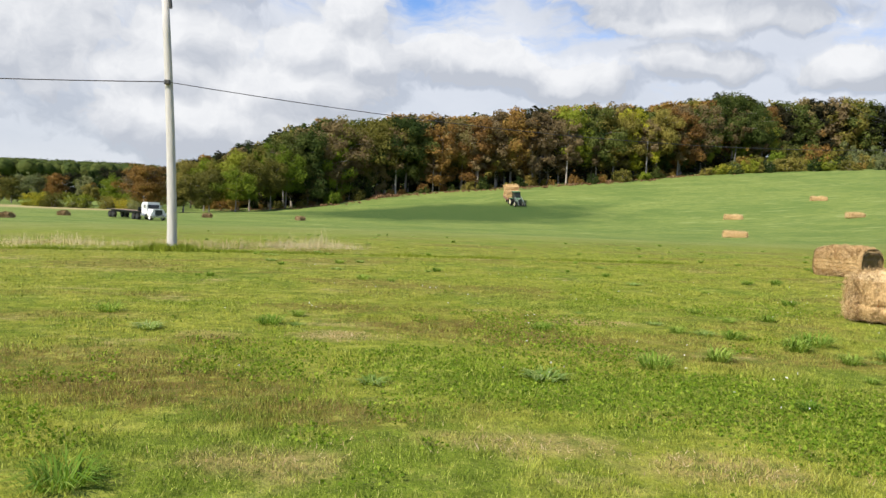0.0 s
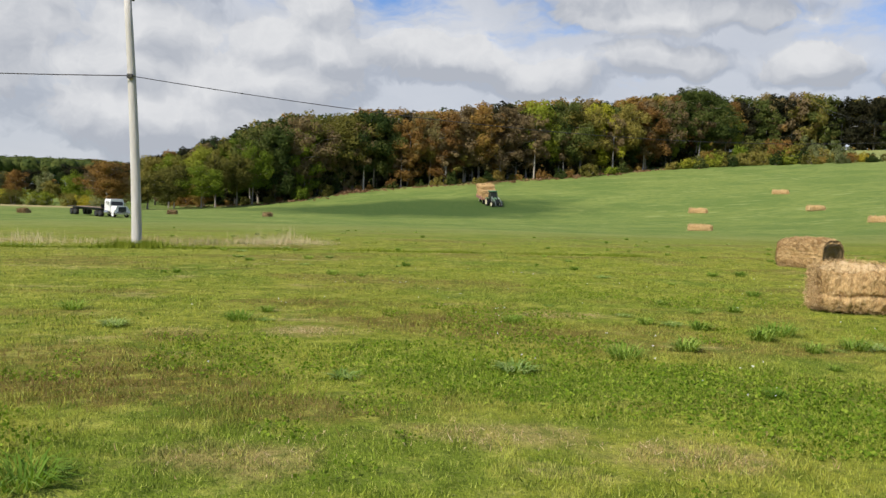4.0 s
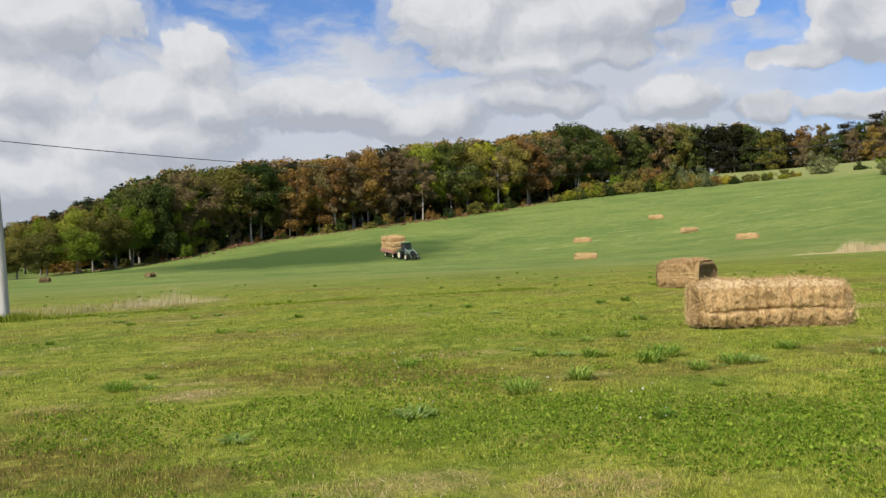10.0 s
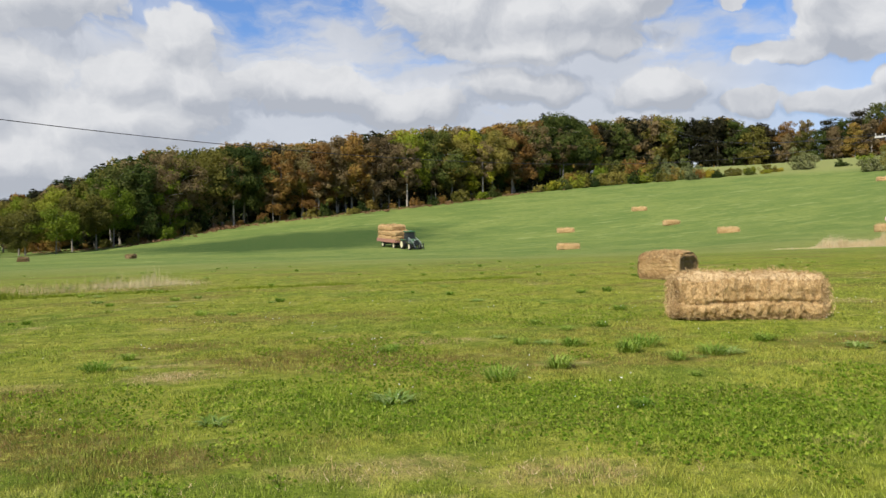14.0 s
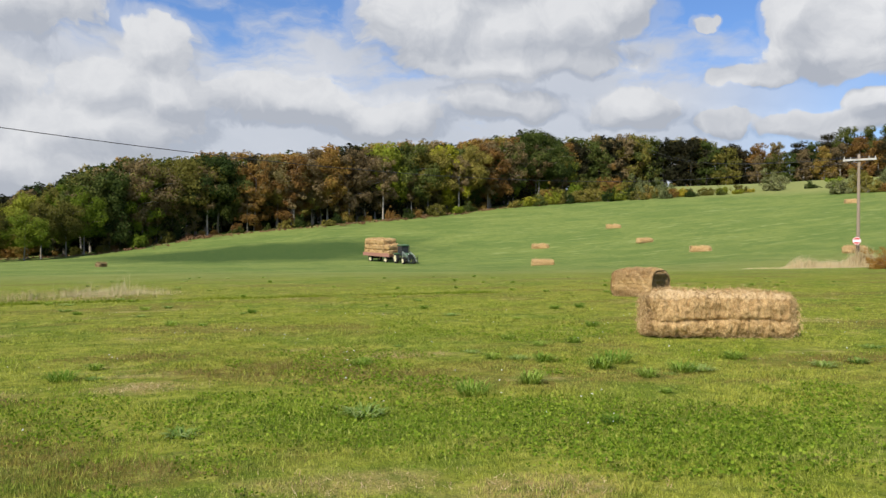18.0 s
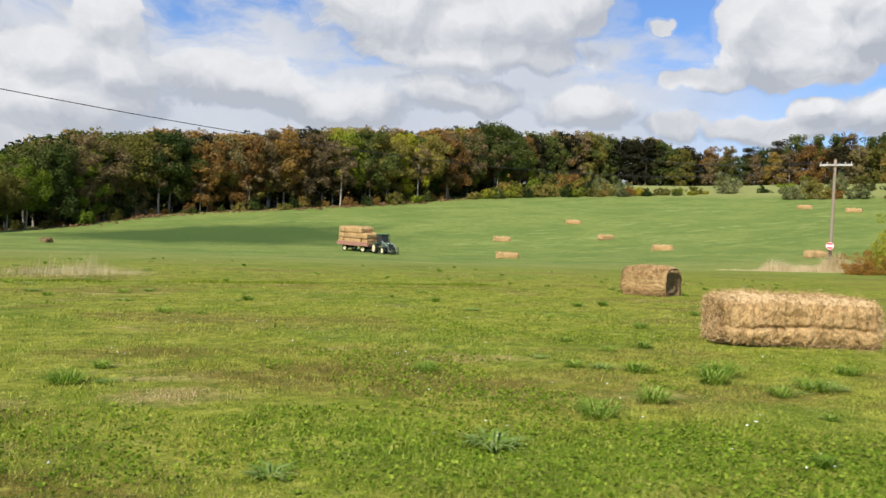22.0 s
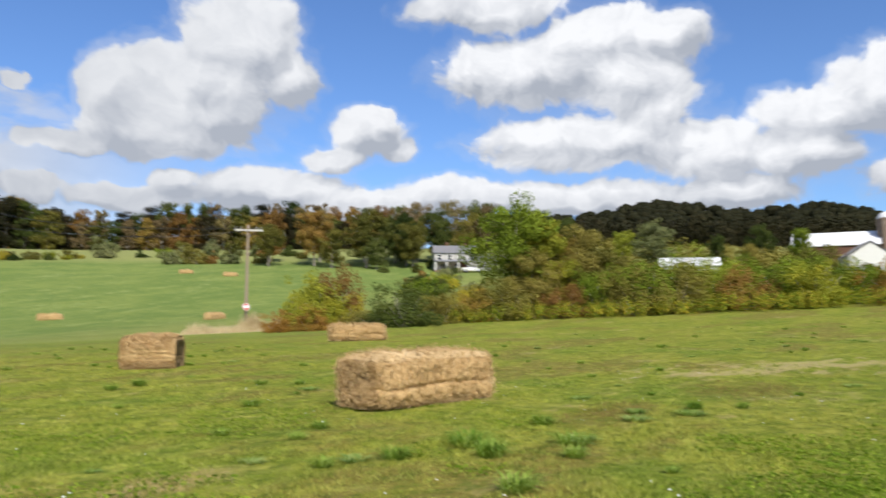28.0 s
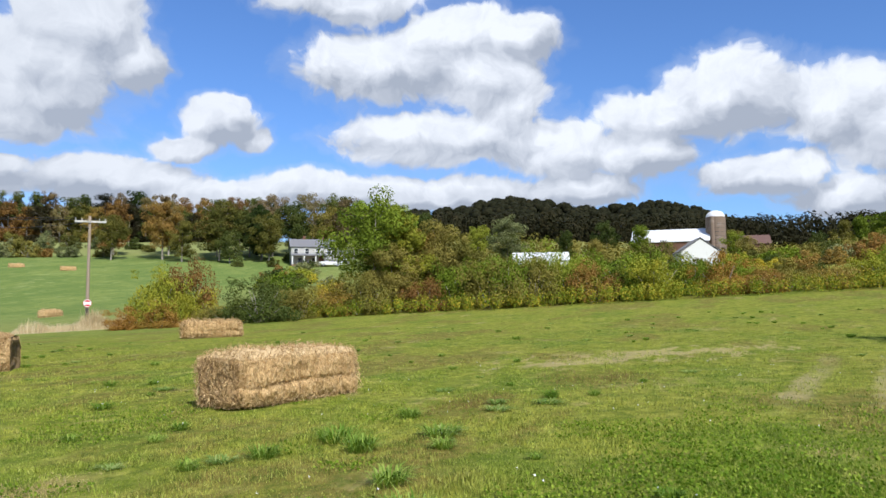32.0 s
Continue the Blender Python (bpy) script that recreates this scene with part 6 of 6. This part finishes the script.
    line = along([(41, 39), (43.5, 34), (46, 29), (47.5, 24), (47.8, 18), (49, 11), (49.8, 4), (50.2, -4), (50.5, -13), (51, -20)], 0.12)
    pts = np.array([(x, y) for x, y, _, _ in line])
    px, py = pts[:, 0] + rng.normal(scale=0.7, size=len(pts)), pts[:, 1] + rng.normal(scale=0.5, size=len(pts))
    c = np.stack([px, py, ground(px, py) + 0.35 + 0.5 * rng.random(len(pts))], -1)
    v, q = leaf_quads(rng, c, 0.22 + 0.12 * rng.random(len(pts)), 28000, 0.055, squash=1.9, inner=0.6, corners=3)
    cut = int(len(v) * 0.62) // 3 * 3
    tagged(new("tall_weeds", mesh_of("tall_weeds", v[:cut], q[:cut // 3], BRIGHT_SHRUB["lime"])), "tall green weeds below the hedge", "weeds", kind="stuff")
    v, q = v[cut:], q[cut // 3:] - cut
    tagged(new("goldenrod", mesh_of("goldenrod", v, q, BRIGHT_SHRUB["gold"])), "yellow goldenrod and tall green weeds below the hedge", "weeds", kind="stuff")


def build_litter():
    """Russet brush and fallen leaves along the foot of the wood."""
    rng = rand(41)
    line = along([(-44, 146), (-28, 144), (-12, 159), (9, 162), (35, 173), (60, 186.5), (84, 191)], 0.12)
    pts = np.array([(x, y) for x, y, _, _ in line])
    px, py = pts[:, 0] + rng.normal(scale=1.6, size=len(pts)), pts[:, 1] + rng.normal(scale=2.0, size=len(pts)) + 1.0
    tall = np.array([max(0.0, noise.noise((x * 0.12, y * 0.12, 1.0))) for x, y in zip(px, py)])
    c = np.stack([px, py, ground(px, py) + 0.05 + 0.9 * tall * rng.random(len(pts))], -1)
    v, q = leaf_quads(rng, c, 0.22 + 0.9 * tall * rng.random(len(pts)), 16000, 0.13, squash=0.5, corners=3)
    tagged(new("leaf_litter", mesh_of("leaf_litter", v, q, LITTER)), "russet brush and fallen leaves at the foot of the wood", "leaf litter", kind="stuff")


def build_dry_grass():
    rng = rand(51)

    def patch(cx, cy, rx, ry, n, h, wd, label, turn=0.0):
        u, w2 = rng.normal(size=n) * rx * 0.5, rng.normal(size=n) * ry * 0.5
        r = np.hypot(u / rx, w2 / ry)
        px, py = cx + u * math.cos(turn) - w2 * math.sin(turn), cy + u * math.sin(turn) + w2 * math.cos(turn)
        lump = np.array([noise.noise((a * 0.9, b * 0.9, 5)) for a, b in zip(px, py)])
        fall = h * np.exp(-1.6 * r * r) * np.clip(0.75 + 1.1 * lump, 0.15, 1.5)
        v, f = scatter_blades(rng, n, px, py, fall, wd, 0.45)
        tagged(new("tall_dry_grass", mesh_of("tall_dry_grass", v, f, DRY_GRASS)), label, "tall grass", kind="stuff")

    patch(-7.4, 26.0, 5.4, 2.6, 2400, 0.36, 0.005, "thin strip of tall dry grass round a pole")
    patch(-4.6, 26.8, 2.0, 1.6, 1300, 0.62, 0.005, "stand of pale dry seed grass")
    patch(-13.5, 25.3, 5.0, 2.0, 1500, 0.38, 0.006, "thin strip of tall dry grass round a pole")
    patch(36.4, 43.4, 4.2, 1.0, 4200, 0.6, 0.02, "pale dry grass below a pole and road sign", -0.6)
    patch(38.3, 42.4, 1.8, 0.9, 3200, 1.0, 0.02, "pale dry grass below a pole and road sign", -0.6)
    patch(40.2, 41.2, 1.3, 0.8, 2600, 0.85, 0.026, "pale dry grass below a pole and road sign", -0.6)


def build_rough_strip():
    """A strip of longer green grass left standing along the mown edge, thickest round the pole."""
    rng = rand(57)
    n = 9000
    f = rng.random(n)
    px = -18 + 26 * f
    py = 23.1 + 0.07 * (px + 8) + rng.normal(scale=0.22, size=n)
    px[:1500], py[:1500] = -8.35 + rng.normal(scale=0.45, size=1500), 23.2 + rng.normal(scale=0.25, size=1500)
    tall = np.where(np.arange(n) < 1500, 0.2, 0.055 * (1 + 0.8 * np.sin(px * 1.7) * np.sin(px * 0.6)))
    v, q = scatter_blades(rng, n, px, py, tall, 0.012, 0.8)
    tagged(new("rough_grass", mesh_of("rough_grass", v, q, LEAF["lime"])), "longer green grass left standing round the pole", "grass", kind="stuff")


def build_weeds():
    """Coarse tufts standing out of the mown grass, and clover heads."""
    rng = rand(61)
    green = [tuft_mesh(400 + k, 130, 0.24 + 0.04 * k, 0.135, 0.005, TUFT_LEAF) for k in range(3)]
    blue = [tuft_mesh(420 + k, 90, 0.26 + 0.05 * k, 0.085, 0.008, BLUE_LEAF) for k in range(3)]
    placed = [(-2.05, 4.0, 1.1, 0), (2.18, 7.65, 1.1, 0), (0.96, 6.95, 1.2, 1), (3.68, 9.55, 1.0, 0), (3.1, 9.95, 0.8, 0), (1.3, 9.9, 0.8, 0), (-2.23, 9.76, 1.0, 0), (-4.65, 10.5, 1.0, 0), (4.42, 8.09, 0.9, 0),
              (7.56, 7.61, 1.0, 1), (6.84, 8.13, 1.0, 1), (-0.6, 6.6, 0.8, 1), (5.2, 8.3, 1.0, 1), (1.4, 10.2, 0.6, 0), (4.0, 12.0, 0.7, 0), (8.8, 15.6, 0.8, 0), (7.0, 17.5, 0.8, 0), (4.54, 9.21, 1.3, 0), (3.43, 9.84, 0.8, 1), (4.14, 8.8, 1.3, 0), (6.2, 9.06, 0.9, 0), (4.97, 8.29, 1.1, 0), (7.48, 8.28, 0.9, 1), (8.15, 7.67, 0.9, 0), (2.97, 8.07, 1.2, 0), (-3.59, 9.21, 1.1, 1), (7.72, 17.6, 1.1, 0)]
    for x, y, s, kind in placed:
        ob = empty("weed_tuft", pose(x, y, gz(x, y), 0, 0, rng.random() * 360), ("coarse green" if kind == 0 else "low bluish-green") + " weed tuft standing in mown grass", "weed", "weed tufts")
        ob.scale = (s, s, s)
        part("leaves", (green if kind == 0 else blue)[rng.integers(3)], None, ob)
    for i in range(230):
        r, a = math.sqrt(rng.random() * (38**2 - 5**2) + 25), radians(-40) + rng.random() * radians(148)
        x, y, kind = -1 + r * math.cos(a), 3 + r * math.sin(a), int(rng.random() < 0.45)
        if abs(x - 7.4) < 1.7 and abs(y - 11.3) < 1.3:
            continue
        ob = empty("weed_tuft", pose(x, y, gz(x, y), 0, 0, rng.random() * 360), ("coarse green" if kind == 0 else "low bluish-green") + " weed tuft standing in mown grass", "weed", "weed tufts")
        s = 0.4 + 0.5 * rng.random()
        ob.scale = (s, s, s)
        part("leaves", (green if kind == 0 else blue)[rng.integers(3)], None, ob)
    n = 480
    r, a = np.sqrt(rng.random(n) * (16**2 - 3**2) + 9), radians(-40) + rng.random(n) * radians(148)
    c = np.stack([-1 + r * np.cos(a), 3 + r * np.sin(a), 0 * r], -1)
    keep = np.array([noise.noise((p[0] * 0.35, p[1] * 0.35, 9)) > -0.02 for p in c])
    c = c[keep]
    c[:, 2] = ground(c[:, 0], c[:, 1]) + 0.07
    v, q = leaf_quads(rng, c, np.full(len(c), 0.007), len(c) * 4, 0.007)
    tagged(new("clover_heads", mesh_of("clover_heads", v, q, SIGN_WHITE)), "white clover heads in the grass", "clover", kind="stuff")


# ---------------------------------------------------------------- put together
build_ground()
build_trees()
build_ridges()
build_hedge()
build_litter()
build_farm()
build_poles()
build_truck()

big = bale_mesh(1, 2.42, 0.95, 0.72, (120, 44, 38), 24000, 0.40, straw=0.03)
bale(big, 7.49, 11.48, -17.8, "large straw-coloured rectangular hay bale in mown grass", "near bales", 0.0)
round_bale(11.35, 21.35, -54)
mid = bale_mesh(2, 2.5, 0.95, 0.74, (60, 22, 18), 5000, 0.45, straw=0.08)
bale(mid, 26.85, 25.7, -58, "rectangular hay bale lying below the hedge", "field bales")
small = [bale_mesh(3 + k, 2.45, 0.95, 0.74, (26, 10, 8), 900, 0.5, straw=0.14) for k in range(2)]
for i, (x, y, turn) in enumerate(((40.84, 108.3, -20), (31.4, 82.4, -18), (60.8, 124.9, -25), (55.0, 102.6, 8), (53.2, 85.0, -32), (57.2, 64.1, 5), (106.0, 119.6, -40), (105.9, 108.0, -42))):
    bale(small[i % 2], x, y, turn, "rectangular hay bale lying in the hay field", "field bales", 0.10)
old = bale_mesh(9, 1.05, 0.8, 0.5, (16, 12, 8), 600, 0.5, OLD_STRAW, 0.14)
for x, y, turn in ((-29.4, 94.5, 10), (-18.0, 95.2, 60), (-41.7, 83.5, -10), (-39.9, 69.5, 0)):
    bale(old, x, y, turn, "dark weathered old bale lying in the field", "old bales", 0.05)

build_dry_grass()
build_rough_strip()
build_weeds()
build_grass()
tractor = build_tractor()
wagon = build_wagon()
load_meshes = [bale_mesh(20 + k, 2.3, 0.97, 0.69, (20, 9, 8), 600, 0.5, straw=0.14) for k in range(2)]
jog = rand(88)
LOAD = [(-1.98 + 0.99 * i + 0.04 * jog.normal(), 0.05 * jog.normal(), 0.98 + 0.69 * k, 0.0, 90 + (4.0 if k == 2 else 1.5) * jog.normal()) for k in range(3) for i in range(5) if not (k == 2 and i > 3)]
load = []
for i in range(len(LOAD)):
    b = empty("hay_bale", pose(0, 0, 0), "rectangular hay bale stacked on a wagon", "hay bale", "bales on the wagon")
    part("pressed_hay", load_meshes[i % 2][0], None, b)
    tagged(part("loose_straw", load_meshes[i % 2][1], None, b), kind="stuff")
    load.append(b)

# seconds, tractor's place, its heading and the wagon's heading (degrees from +x)
DRIVE = [
    (0, 12.3, 131.2, -77, -88), (1, 12.5, 129.4, -77, -87.2), (2, 12.6, 127.6, -77, -86.4), (3.5, 12.8, 124.4, -76, -84.8), (5, 13.3, 121.2, -76, -83.2), (6, 13.7, 119.4, -76, -82.4),
    (7, 13.9, 117, -76, -80.6), (8, 14, 113.6, -76, -79.8), (9, 14.1, 110, -76, -78), (10, 14.3, 106.8, -75, -76.1), (11, 14.6, 104.6, -75, -74.2), (12, 15, 103, -75, -72.3),
    (13, 15.5, 101.2, -75, -70.4), (14, 16.1, 100.2, -75, -68.5), (15.5, 16.9, 99, -75, -64.4), (17, 17.7, 98, -76, -60.4), (18, 18.1, 97.3, -76, -57.7), (19, 18.6, 96.6, -76, -56.1),
    (20, 18.9, 95.7, -76, -54.9), (21, 19.2, 94.4, -77, -54.7), (22, 19.4, 92.6, -77, -54.5), (23, 19.6, 90.6, -77, -53.2), (24, 19.7, 88.6, -78, -52), (25.5, 19.8, 86, -78, -50.6),
    (28, 20.4, 82.6, -73, -51), (30, 21, 80, -70, -51.5), (32, 22.2, 77.6, -66, -52),
]


def lying(x, y, heading, reach=1.6):
    """A pose on the land, tipped with its slope."""
    c, s = math.cos(radians(heading)), math.sin(radians(heading))
    pitch = math.degrees(math.atan2(gz(x - c * reach, y - s * reach) - gz(x + c * reach, y + s * reach), 2 * reach))
    roll = math.degrees(math.atan2(gz(x - s * 0.8, y + c * 0.8) - gz(x + s * 0.8, y - c * 0.8), 1.6))
    return pose(x, y, gz(x, y), 0, 0, heading) @ pose(0, 0, 0, roll, pitch, 0)


def roll_wheel(wheel_ob, rows):
    """Turn a wheel on its axle by the way its machine goes."""
    x, y, r = wheel_ob.matrix_basis.translation
    way = [0.0]
    for (_, a), (_, b) in zip(rows, rows[1:]):
        way.append(way[-1] + (b.translation - a.translation).length)
    times = [t for t, _ in rows]
    steps = int(math.degrees(way[-1] / r) / 60) + 2
    keys = []
    for s in np.linspace(0, way[-1], steps):
        keys.append((float(np.interp(s, way, times)), pose(x, y, r, 0, math.degrees(s / r) % 360, 0)))
    walk(wheel_ob, keys)


def motions():
    pull, haul = [], []
    for t, x, y, a, b in DRIVE:
        pull.append((t, lying(x, y, a)))
        hx, hy = x - 1.6 * math.cos(radians(a)), y - 1.6 * math.sin(radians(a))
        haul.append((t, lying(hx - 3.3 * math.cos(radians(b)), hy - 3.3 * math.sin(radians(b)), b)))
    walk(tractor, pull)
    walk(wagon, haul)
    for machine, rows in ((tractor, pull), (wagon, haul)):
        for part_of in machine.children:
            if part_of.name.startswith("wheel"):
                roll_wheel(part_of, rows)
    for b, (x, y, z, dx, askew) in zip(load, LOAD):
        walk(b, [(t, m @ pose(x + dx, y, z, 0, 0, askew)) for t, m in haul])


motions()
